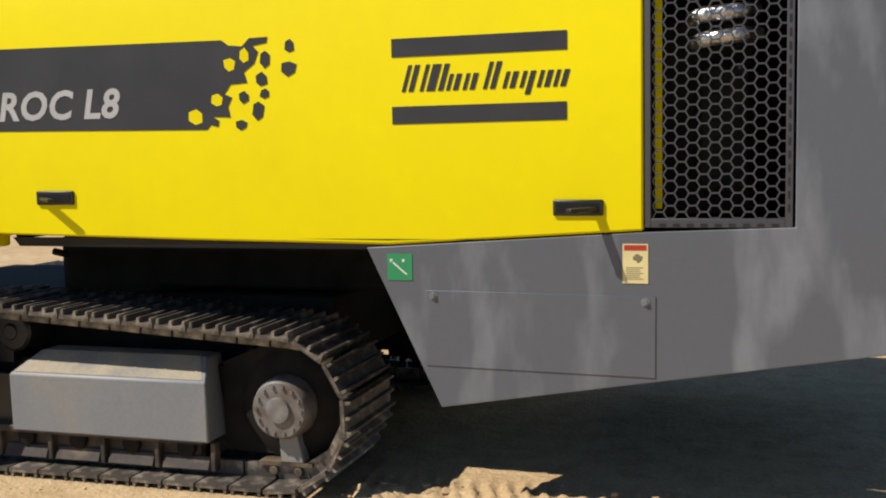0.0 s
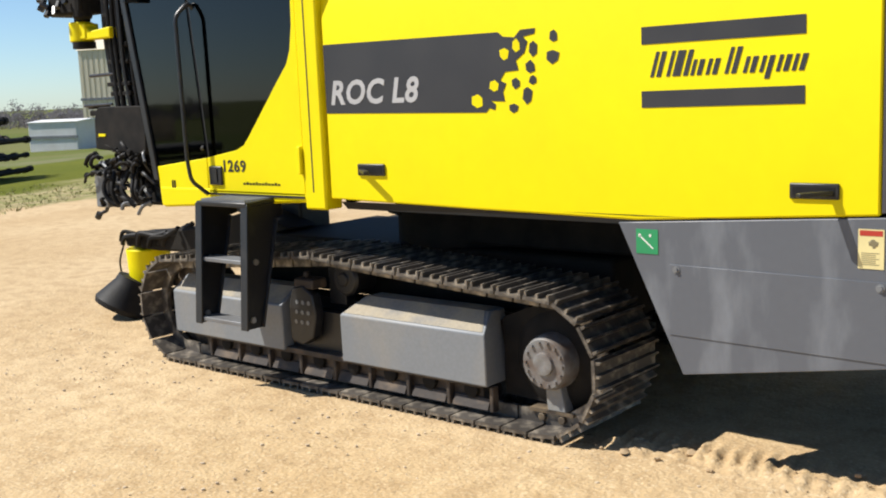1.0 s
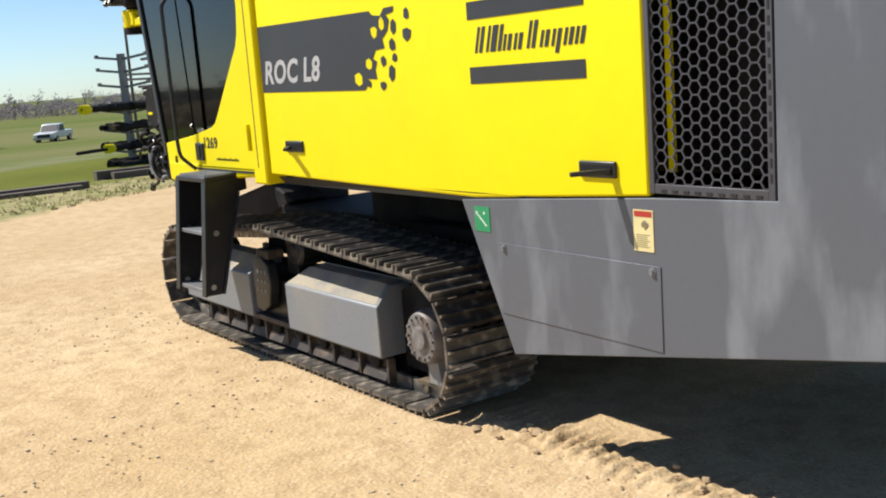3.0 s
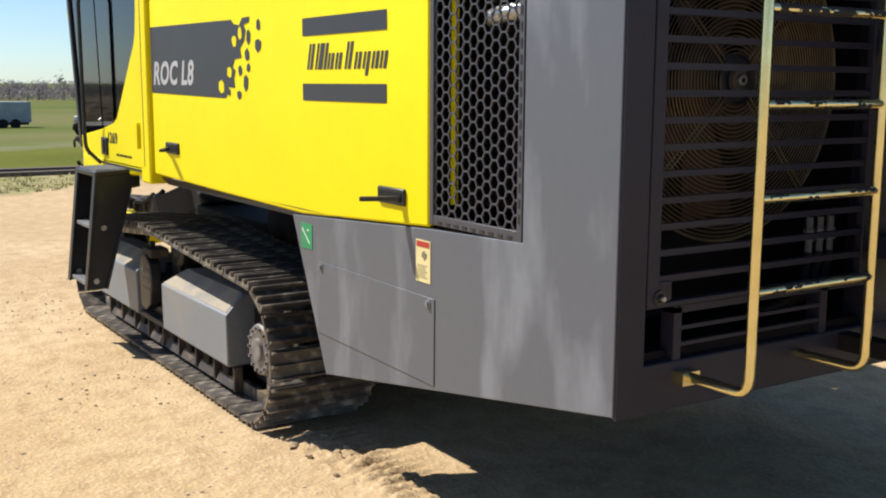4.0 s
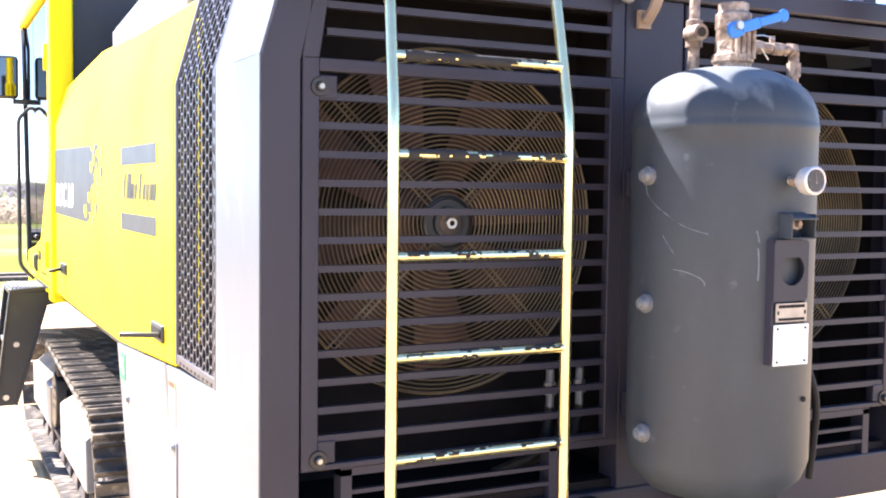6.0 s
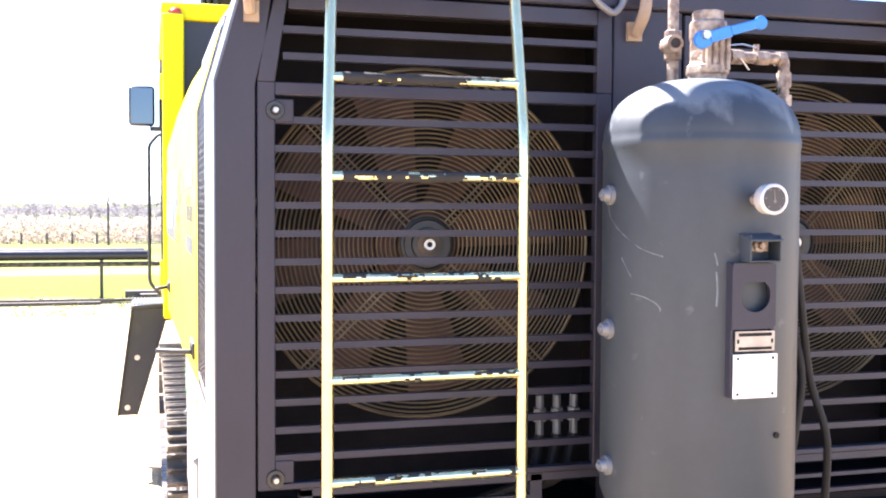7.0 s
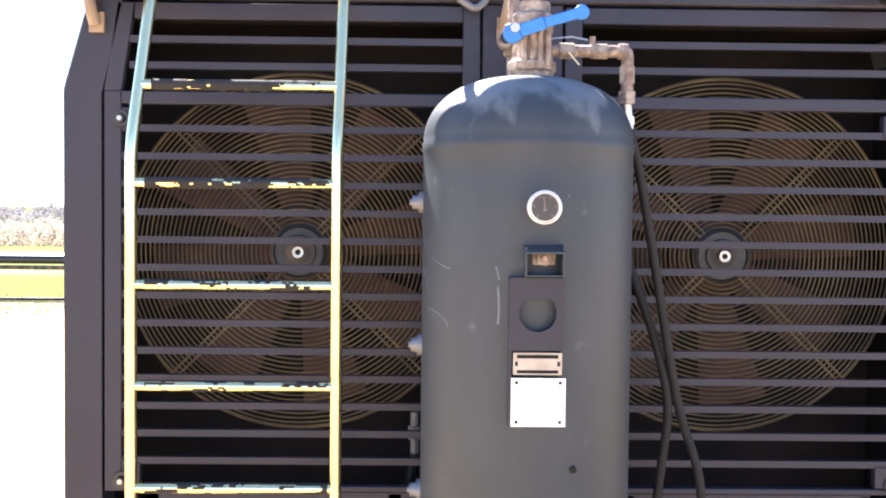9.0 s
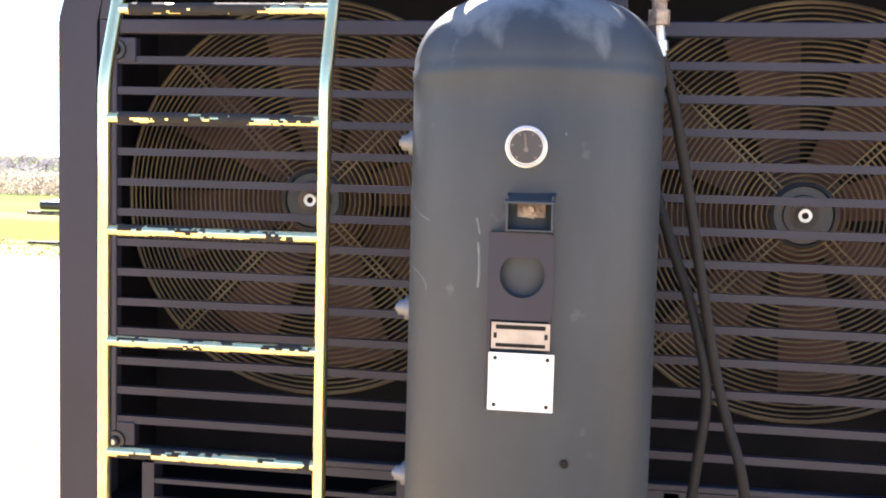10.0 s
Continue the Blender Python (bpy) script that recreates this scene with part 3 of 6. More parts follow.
for i, (cx, cz, w, h) in enumerate([(-1.88, 1.905, 0.05, 0.085), (-1.765, 1.955, 0.05, 0.07), (-1.772, 1.862, 0.075, 0.075), (-1.9, 1.82, 0.065, 0.07),
                                    (-1.885, 1.76, 0.05, 0.055), (-1.985, 1.745, 0.055, 0.055), (-1.92, 1.69, 0.065, 0.09), (-2.0, 1.63, 0.07, 0.055)]):
    part("fragment", chip(cx, cz - 0.018, w, h, i, S), DECAL, decal)
for i, (cx, cz, w, h) in enumerate([(-2.045, 1.885, 0.065, 0.065), (-1.975, 1.92, 0.05, 0.065), (-2.11, 1.735, 0.06, 0.07), (-2.215, 1.665, 0.085, 0.075)]):
    part("fragment", chip(cx, cz - 0.015, w, h, 40 + i, S - 0.0012), YELLOW, decal, "yellow gap in the decal")
lettering("model_lettering", "ROC L8", 0.178, Matrix.Translation((-3.222, S - 0.0016, 1.662)) @ pose(0, 0, 0, 90, 0, 0), LETTER, decal, 0.2, 0.005, 0.635)

# maker's mark: two bars and a row of plain slanted shapes between them
mark = part("mark_bar", M().box(-1.312, -0.583, S - 0.0007, S, 1.869, 1.944), DECAL, rig, "dark decal bar of the maker's mark")
part("mark_bar", M().box(-1.315, -0.586, S - 0.0007, S, 1.596, 1.668), DECAL, rig, "dark decal bar of the maker's mark")
word = M()


def slant(cx, z0, z1, w):
    k = 0.3
    word.prism([(cx - w / 2 + (z0 - 1.727) * k, z0), (cx + w / 2 + (z0 - 1.727) * k, z0), (cx + w / 2 + (z1 - 1.727) * k, z1), (cx - w / 2 + (z1 - 1.727) * k, z1)], "y", S - 0.0007, S)


def stroke(cx, z0, z1, w):
    global word
    word = M()
    slant(cx, z0, z1, w)
    part("mark_stroke", word, DECAL, mark)


for x0, tall in ((-1.245, 1), (-1.168, 1), (-1.118, 1), (-1.055, 0), (-0.985, 0), (-0.9, 1), (-0.82, 0), (-0.75, 0), (-0.68, 0), (-0.615, 0)):
    top = 1.835 if tall else 1.793
    stroke(x0 - 0.019, 1.727, top, 0.016)
    stroke(x0 + 0.013, 1.727 if x0 != -0.75 else 1.70, top, 0.022)


def door_handle(x0, x1, zc, hinge_left):
    h = part("door_handle", M().box(x0, x1, NEAR - 0.012, NEAR + 0.005, zc - 0.032, zc + 0.032), BLACK, rig, "black latch handle with its lever swung out", 0.006)
    a, b = (x0 + 0.03, x1 - 0.03)
    part("lever_well", M().box(x0 + 0.015, x1 - 0.015, NEAR - 0.0145, NEAR - 0.0115, zc - 0.018, zc + 0.018), RUBBER, h)
    tip = (a + 0.10, NEAR - 0.08, zc - 0.01) if hinge_left else (b - 0.085, NEAR - 0.135, zc - 0.006)
    part("lever", M().beam((a if hinge_left else b, NEAR - 0.008, zc - 0.004), tip, 0.03, 0.018), BLACKSTEEL, h, "black lever", 0.004)


door_handle(-3.045, -2.85, 1.303, True)
door_handle(-0.645, -0.445, 1.249, False)


# perforated side grille
def honeycomb(x0, x1, z0, z1, y):
    s, wall, deep = 0.0278, 0.0034, 0.006
    m = M()
    cols = int((x1 - x0) / (1.5 * s))
    ox = x0 + ((x1 - x0) - (cols - 1) * 1.5 * s) / 2
    for c in range(cols):
        r = 0
        while True:
            zc = z0 + s * 0.6 + (r + (0.5 if c % 2 else 0)) * math.sqrt(3) * s
            if zc > z1:
                break
            xc = ox + c * 1.5 * s
            v = []
            for rad, dy in ((s, 0), (s - wall, 0), (s - wall, deep)):
                for i in range(6):
                    px, pz = xc + rad * math.cos(math.pi * i / 3), zc + rad * math.sin(math.pi * i / 3)
                    v.append((px, y + dy + max(0.0, pz - KINK) * SLOPE, pz))
            f = []
            for i in range(6):
                k = (i + 1) % 6
                f += [(i, k, 6 + k, 6 + i), (6 + i, 6 + k, 12 + k, 12 + i)]
            m.add(v, f)
            r += 1
    return m


grille = part("side_grille", honeycomb(-0.262, 0.262, 1.19, 2.42, NEAR + 0.006), MESH, rig, "dark grey honeycomb perforated grille", smooth=0)
fr = M()
fr.shell([(-0.285, 1.17, 2.43), (-0.262, 1.17, 2.43)], KINK, SLOPE, NEAR + 0.002, 0.02)
fr.shell([(0.235, 1.17, 2.43), (0.262, 1.17, 2.43)], KINK, SLOPE, NEAR + 0.002, 0.02)
fr.box(-0.262, 0.235, NEAR + 0.003, NEAR + 0.02, 1.17, 1.205)
part("grille_frame", fr, MESH, grille, "", 0.002)
tabs = M()
for i in range(9):
    tabs.box(-0.23 + i * 0.052, -0.205 + i * 0.052, NEAR + 0.0005, NEAR + 0.004, 1.177, 1.186)
for i in range(18):
    tabs.box(0.243, 0.252, NEAR + 0.0005, NEAR + 0.004, 1.23 + i * 0.05, 1.26 + i * 0.05)
part("grille_slots", tabs, BLACK, grille)
part("grille_strip", M().box(-0.252, -0.225, NEAR + 0.07, NEAR + 0.085, 1.24, 2.35), YELLOW, rig, "yellow inner door edge")
for x0, x1, z in ((-0.11, 0.07, 1.893), (-0.12, 0.06, 1.985), (-0.10, 0.08, 2.085)):
    part("exhaust_pipe", M().tube([(x0, 4.36, z - 0.01), (x0 + 0.04, 4.315, z), (x1, 4.31, z + 0.012), (x1 + 0.06, 4.40, z + 0.02)], 0.03, 14, 0.05), FOIL, rig, "foil-wrapped exhaust pipe")
part("engine_block", M().box(-1.6, 0.12, 4.55, 6.3, 1.2, 2.0).box(-0.1, 0.1, 4.46, 4.6, 1.3, 1.8), DARK, rig, "dark engine behind the grille", 0.02)

SIDE[0] = False

# inner shell and underside
core = M()
core.box(-3.24, 0.28, NEAR + 0.45, FAR - 0.45, 1.03, 1.12)
core.box(-3.24, -3.2, NEAR + 0.04, FAR - 0.04, 1.12, 2.24)
part("deck", core, DARK, rig)
part("bulkhead", M().box(-3.2, 0.30, 4.86, 4.90, 1.1, 2.40), CORE, rig)
part("roof_panel", M().box(-2.1, 0.66, NEAR + 0.13, FAR - 0.13, 2.38, 2.405), GREY_PLAIN, rig)
part("undercarriage_frame", M().box(-4.7, -1.9, 4.9, 6.0, 0.42, 0.78).box(-4.4, -2.2, 4.62, 6.27, 0.5, 0.68)
     .box(-3.3, 0.3, 4.95, 5.95, 0.8, 1.05).cyl((-3.2, MID, 0.7), (-3.2, MID, 1.05), 0.55, 24), DARK, rig, "dark greasy undercarriage frame", 0.02)
part("belly_plate", M().prism([(-1.1, 0.46), (0.66, 0.75), (0.66, 0.79), (-1.1, 0.5)], "y", NEAR + 0.3, FAR - 0.3), DARK, rig)
for i in range(7):
    y = 4.98 + 0.05 * i
    part("hydraulic_hose", M().tube([(-3.6 + 0.2 * i, y, 0.98), (-3.0 + 0.1 * i, y + 0.05, 0.86 + 0.02 * (i % 3)), (-2.2 + 0.1 * i, y + 0.1, 0.93), (-1.6, y + 0.1, 1.0)], 0.02, 8, 0.3), RUBBER, rig)

# engine hood behind the cab
hd = M().shell([(-2.25, 2.45, 2.6), (-2.0, 2.45, 2.84), (-1.1, 2.45, 2.82), (-0.6, 2.44, 2.54)], 2.57, 0.7, NEAR + 0.12, 0.05)
part("hood", hd, HOOD, rig, "silver-grey raised engine hood", 0.02)
part("hood_top", M().box(-1.9, -1.1, NEAR + 0.36, FAR - 0.5, 2.72, 2.77), HOOD, rig)
part("cooler_recess", M().box(-3.2, -2.2, NEAR + 0.35, FAR - 0.3, 1.15, 2.18), DARK, rig)
part("rear_cab_duct", M().box(-3.15, -2.35, NEAR + 0.5, NEAR + 1.1, 2.18, 2.9), DARK, rig, "dark machinery behind the cab", 0.04)

# ---- cab ----
CY = 4.144
cab = part("cab", M().prism([(-4.93, 1.06), (-4.905, 1.02), (-3.44, 1.10), (-3.44, 1.16), (-4.935, 1.16)], "y", CY, CY + 1.05), YELLOW, rig, "yellow operator cab with smoked glass", 0.015)
cab.location = (0.056, 0.0, 0.024)
part("cab_roof", M().prism([(-5.28, 2.92), (-5.30, 3.0), (-3.4, 3.06), (-3.4, 2.95)], "y", CY - 0.02, CY + 1.07), YELLOW, cab, "", 0.015)
glass_edge = [(-4.945, 1.285), (-4.43, 1.345), (-4.12, 1.395), (-4.045, 1.425), (-3.99, 1.48), (-3.70, 1.80), (-3.62, 1.885), (-3.585, 1.96), (-3.56, 2.10), (-3.53, 2.92)]
part("lower_door_panel", M().prism([(-4.405, 1.135), (-3.525, 1.135), (-3.525, 2.93)] + [p for p in glass_edge[::-1] if p[0] > -4.4] + [(-4.405, 1.349)], "y", CY, CY + 0.035),
     YELLOW, cab, "yellow door panel with a swept window edge", 0.005)
part("front_side_panel", M().prism([(-4.925, 1.03), (-4.42, 1.05), (-4.42, 1.347), (-4.945, 1.287)], "y", CY + 0.004, CY + 0.035), YELLOW, cab, "", 0.005)
part("door_sill", M().box(-4.41, -3.53, CY - 0.006, CY + 0.03, 1.118, 1.132), BLACK, cab)
pane = part("door_window", M().prism([(-4.40, 1.35)] + [p for p in glass_edge if p[0] > -4.4] + [(-4.56, 2.92)], "y", CY + 0.012, CY + 0.018), TINT, cab, "smoked door window")
pane2 = part("front_side_window", M().prism([(-4.945, 1.29), (-4.43, 1.35), (-4.59, 2.92), (-5.27, 2.92)], "y", CY + 0.012, CY + 0.018), TINT, cab, "smoked side window")
part("door_pillar", M().prism([(-4.435, 1.345), (-4.375, 1.35), (-4.535, 2.93), (-4.60, 2.93)], "y", CY + 0.02, CY + 0.05), BLACK, cab)
part("front_pillar", M().prism([(-4.985, 1.2), (-4.935, 1.2), (-5.26, 2.95), (-5.31, 2.95)], "y", CY - 0.004, CY + 0.045), BLACK, cab, "", 0.004)
part("rear_post", M().box(-3.515, -3.345, CY - 0.012, CY + 0.12, 1.06, 2.98).box(-3.36, -3.275, NEAR - 0.02, CY + 0.2, 1.12, 2.24), YELLOW, cab, "yellow rear cab post", 0.012)
part("rear_post", M().box(-3.515, -3.40, CY + 0.95, CY + 1.05, 1.06, 2.98), YELLOW, cab, "", 0.012)
part("post_groove", M().box(-3.445, -3.436, CY - 0.0135, CY - 0.011, 1.16, 2.95), BLACK, cab)
part("hinge", M().box(-3.55, -3.52, CY - 0.03, CY, 1.26, 1.42), YELLOW, cab, "", 0.006)
part("hinge", M().box(-3.55, -3.52, CY - 0.03, CY, 2.46, 2.62), YELLOW, cab, "", 0.006)
part("inner_wall", M().box(-4.9, -3.45, CY + 1.03, CY + 1.05, 1.1, 2.95).box(-3.46, -3.44, CY + 0.05, CY + 1.03, 1.1, 2.95), BLACK, cab)
part("seat", M().box(-4.3, -3.8, CY + 0.3, CY + 0.8, 1.35, 1.5).box(-3.9, -3.75, CY + 0.3, CY + 0.8, 1.5, 2.15), BLACK, cab, "black operator seat", 0.05)
part("front_window", M().add([(-4.96, CY + 0.05, 1.2), (-4.96, CY + 1.0, 1.2), (-5.28, CY + 1.0, 2.93), (-5.28, CY + 0.05, 2.93)], [(0, 1, 2, 3)]), TINT, cab, "smoked windscreen")
la = part("door_latch", M().box(-4.385, -4.262, CY - 0.015, CY + 0.005, 1.18, 1.297), BLACK, cab, "black recessed door latch", 0.008)
part("latch_grip", M().box(-4.34, -4.30, CY - 0.022, CY - 0.013, 1.2, 1.28), BLACKSTEEL, la)
lettering("fleet_number", "1269", 0.098, Matrix.Translation((-4.248, CY - 0.002, 1.266)) @ pose(0, 0, 0, 90, 0, 0), BLACK, cab, 0.0, 0.002, 0.21)
fine = M()
for i in range(12):
    fine.box(-4.07 + i * 0.0285, -4.05 + i * 0.0285, CY - 0.002, CY - 0.001, 1.188, 1.2 + 0.005 * (i % 3 == 1))
part("small_print", fine, DARK, cab, "line of small dark print")
part("small_print", M().box(-4.80, -4.785, CY + 0.001, CY + 0.003, 1.15, 1.2).box(-4.775, -4.76, CY + 0.001, CY + 0.003, 1.15, 1.2), DARK, cab)
rail = M().tube([(-4.40, 4.13, 1.12), (-4.46, 4.05, 1.21), (-4.485, 4.05, 1.34), (-4.495, 4.05, 2.215), (-4.465, 4.131, 2.303), (-4.475, 4.214, 2.207), (-4.47, 4.20, 1.45), (-4.46, 4.15, 1.40)], 0.013, 10, 0.04)
part("grab_rail", rail, BLACKSTEEL, cab, "bent black tube grab rail")
for y0, y1 in ((3.90, 4.10), (4.18, 4.352)):
    mi = part("mirror", M().box(-5.02, -4.955, y0, y1, 2.41, 2.725), MIRROR, rig, "black rectangular mirror housing", 0.03)
    part("mirror_glass", M().box(-4.953, -4.949, y0 + 0.018, y1 - 0.018, 2.43, 2.705), glass("mirror_pane", (0.02, 0.02, 0.02), 0.02, 2.2), mi)
part("mirror_arm", M().tube([(-5.0, 4.14, 2.38), (-5.0, 4.14, 2.78), (-5.1, 4.15, 2.94)], 0.012, 8, 0.05).box(-5.02, -4.97, 4.06, 4.16, 2.375, 2.41).tube([(-5.0, 4.08, 2.40), (-5.0, 4.2, 2.40)], 0.014, 8), BLACKSTEEL, rig)

# ---- boarding step ----
step = part("boarding_step", M().prism([(3.925, 1.10), (3.925, 1.13), (4.20, 1.145), (4.20, 1.115)], "x", -4.205, -3.745), BLACKSTEEL, rig, "black steel boarding step", 0.006)
gr = M()
for i in range(11):
    gr.box(-4.18, -3.77, 3.945 + i * 0.022, 3.953 + i * 0.022, 1.131, 1.1445)
part("tread_grating", gr, GALV, step)
for x in (-4.19, -3.765):
    for name, half, pts in (("step_leg", 0.008, [(3.835, 0.40), (3.965, 0.40), (4.15, 1.02), (4.21, 1.03), (4.21, 1.12), (3.93, 1.12)]),
                            ("leg_flange", 0.03, [(3.833, 0.40), (3.846, 0.40), (3.942, 1.119), (3.928, 1.119)]),
                            ("leg_flange", 0.03, [(3.953, 0.402), (3.967, 0.40), (4.152, 1.02), (4.14, 1.022)])):
        lm = M().prism(pts, "x", x - half, x + half)
        lm.v = [(px + 0.045 * (1.12 - pz) / 0.72, py, pz) for px, py, pz in lm.v]
        part(name, lm, BLACKSTEEL, step, "", 0.003)
    for y, z in ((3.965, 0.782), (3.90, 0.452)):
        part("bolt", M().lathe((x + 0.008 + 0.045 * (1.12 - z) / 0.72, y, z), (1, 0, 0), [(0, 0.02), (0.01, 0.018)], 8), STEEL, step)
for z, y in ((0.782, 3.90), (0.428, 3.85)):
    d = 0.045 * (1.12 - z) / 0.72
    part("rung", M().box(-4.185 + d, -3.77 + d, y, y + 0.12, z - 0.012, z + 0.012), GALV, step, "grey grating rung", 0.003)

# ---- crawler tracks ----
TY0, TW = 4.235, 0.42
SPR, IDL, CAR = (-1.885, 0.368, 0.335), (-4.83, 0.362, 0.325), (-3.46, 0.665, 0.135)


def belt():
    """Outline of the track: the taut loop round sprocket, idler and carrier roller."""
    pts = [(cx + r * math.cos(a * math.pi / 90), cz + r * math.sin(a * math.pi / 90)) for cx, cz, r in (SPR, IDL, CAR) for a in range(180)]
    pts = sorted(set((round(x, 5), round(z, 5)) for x, z in pts))

    def half(seq):
        h = []
        for p in seq:
            while len(h) > 1 and (h[-1][0] - h[-2][0]) * (p[1] - h[-2][1]) - (h[-1][1] - h[-2][1]) * (p[0] - h[-2][0]) <= 0:
                h.pop()
            h.append(p)
        return h[:-1]
    return half(pts) + half(pts[::-1])


def walk_belt(count):
    loop_pts = belt()
    loop_pts.append(loop_pts[0])
    seg = [math.dist(a, b) for a, b in zip(loop_pts, loop_pts[1:])]
    total, out = sum(seg), []
    for i in range(count):
        d, k = total * i / count, 0
        while d > seg[k]:
            d -= seg[k]
            k += 1
        (ax, az), (bx, bz) = loop_pts[k], loop_pts[k + 1]
        t = d / seg[k]
        out.append((ax + (bx - ax) * t, az + (bz - az) * t, math.atan2(bz - az, bx - ax)))
    return out, total / count


SHOE_Y, SHOE_W = 4.115, 0.57


def shoe_mesh(pitch):
    m = M()
    w = pitch * 0.93
    m.box(-w / 2, w / 2, 0, SHOE_W, -0.014, 0.004)
    for x, h in ((-w * 0.42, 0.026), (0.0, 0.022), (w * 0.42, 0.026)):
        m.prism([(x - 0.009, -0.014), (x + 0.009, -0.014), (x + 0.005, -0.014 - h), (x - 0.005, -0.014 - h)], "y", 0.004, SHOE_W - 0.004)
    m.box(-w / 2, w / 2, 0.16, 0.19, 0.004, 0.07).box(-w / 2, w / 2, SHOE_W - 0.19, SHOE_W - 0.16, 0.004, 0.07)
    return m.mesh("track_shoe", SHOE, 0)


def track(near):
    tr = part("crawler_track", M().box(-4.55, -2.1, TY0 + 0.13, TY0 + 0.30, 0.22, 0.52), DARK, rig, "muddy steel crawler track") if near else \
        part("crawler_track", flip(M().box(-4.55, -2.1, TY0 + 0.13, TY0 + 0.30, 0.22, 0.52)), DARK, rig, "muddy steel crawler track")
    shoes, pitch = walk_belt(48)
    me = shoe_mesh(pitch)
    y0 = SHOE_Y if near else 2 * MID - SHOE_Y - SHOE_W
    for x, z, a in shoes:
        piece("track_shoe", me, tr, Matrix.Translation((x, y0, z)) @ Matrix.Rotation(-a, 4, "Y"))

    def side(m):
        return m if near else flip(m)
    # sprocket, hub and idler
    sx, sz, sr = SPR
    gear = []
    for i in range(19):
        for da, r in ((-0.10, 0.275), (-0.05, 0.325), (0.05, 0.325), (0.10, 0.275)):
            a = 2 * math.pi * i / 19 + da
            gear.append((sx + r * math.cos(a), sz + r * math.sin(a)))
    sp = M().prism(gear, "y", TY0 + 0.13, TY0 + 0.19).lathe((sx, TY0 + 0.10, sz), (0, -1, 0), [(-0.12, 0.26), (0, 0.26), (0.01, 0.245), (0.03, 0.19)], 40)
    part("sprocket", side(sp), DARK, tr, "dark toothed drive sprocket")
    hb = M().lathe((sx, TY0 + 0.10, sz), (0, -1, 0), [(0, 0.145), (0.09, 0.14), (0.125, 0.128), (0.13, 0.123), (0.13, 0.06), (0.145, 0.055), (0.15, 0.03), (0.146, 0.02)], 36)
    for i in range(14):
        a = 2 * math.pi * i / 14
        hb.cyl((sx + 0.108 * math.cos(a), TY0 - 0.028, sz + 0.108 * math.sin(a)), (sx + 0.108 * math.cos(a), TY0 - 0.042, sz + 0.108 * math.sin(a)), 0.009, 6)
    part("hub", side(hb), HUB, tr, "dusty grey final-drive hub with bolts")
    part("hub_arm", side(M().prism([(sx - 0.03, sz - 0.12), (sx + 0.06, sz - 0.12), (sx + 0.09, sz - 0.25), (sx - 0.02, sz - 0.25)], "y", TY0 + 0.02, TY0 + 0.09)), PALE, tr, "", 0.005)
    for q in (-0.06, 0.06):
        part("chain_link", side(M().box(sx + q - 0.04, sx + q + 0.04, TY0 + 0.04, TY0 + 0.1, 0.05, 0.1).cyl((sx + q, TY0 + 0.02, 0.075), (sx + q, TY0 + 0.1, 0.075), 0.022, 8)), RUST, tr, "", 0.004)
    part("link_plate", side(M().box(sx - 0.13, sx + 0.13, TY0 + 0.02, TY0 + 0.12, 0.1, 0.118)), RUST, tr)
    part("sprocket_guard", side(M().prism([(sx - 0.33, 0.14), (sx + 0.02, 0.13), (sx + 0.12, 0.2), (sx + 0.05, 0.60), (sx - 0.1, 0.64), (sx - 0.33, 0.55)], "y", TY0 + 0.09, TY0 + 0.11)), DARK, tr)
    ix, iz, ir = IDL
    part("idler", side(M().lathe((ix, TY0 + 0.12, iz), (0, -1, 0), [(-0.15, 0.29), (0, 0.29), (0.01, 0.27), (0.0, 0.12), (0.03, 0.1)], 36)), RUST, tr, "rusty front idler wheel")
    cx, cz, cr = -3.34, 0.66, 0.095
    part("carrier_roller", side(M().lathe((cx, TY0 + 0.12, cz), (0, -1, 0), [(-0.1, 0.1), (0.05, 0.1), (0.07, 0.085), (0.07, 0.04), (0.085, 0.035), (0.085, 0.02)], 24)
                            .box(cx - 0.16, cx - 0.02, TY0 + 0.08, TY0 + 0.16, 0.5, 0.74)), BLACKSTEEL, tr, "black carrier roller", 0.004)
    # roller frame with pockets, flush with the guard boxes
    TYF = TY0 - 0.095
    rf = M().box(-4.62, -2.30, TYF + 0.10, TYF + 0.15, 0.085, 0.215).box(-4.66, -2.26, TYF + 0.05, TYF + 0.16, 0.19, 0.225)
    for i in range(9):
        x = -4.55 + i * 0.29
        rf.box(x, x + 0.025, TYF + 0.06, TYF + 0.11, 0.065, 0.2)
    part("roller_frame", side(rf), BROWN, tr, "dirt-caked roller frame", 0.006)
    for i in range(8):
        x = -4.515 + i * 0.29
        part("chain_guide", side(M().prism([(TYF + 0.062, 0.07), (TYF + 0.075, 0.068), (TYF + 0.10, 0.125), (TYF + 0.088, 0.128)], "x", x, x + 0.24)), BROWN, tr, "", 0.003)
        part("roller_flange", side(M().lathe((x + 0.12, TYF + 0.10, 0.165), (0, -1, 0), [(0, 0.045), (0.025, 0.045), (0.03, 0.03)], 14)), DARK, tr)
    for i in range(8):
        x = -4.38 + i * 0.29
        part("roller", side(M().cyl((x, TY0 + 0.15, 0.12), (x, TY0 + 0.30, 0.12), 0.072, 18)), BROWN, tr)
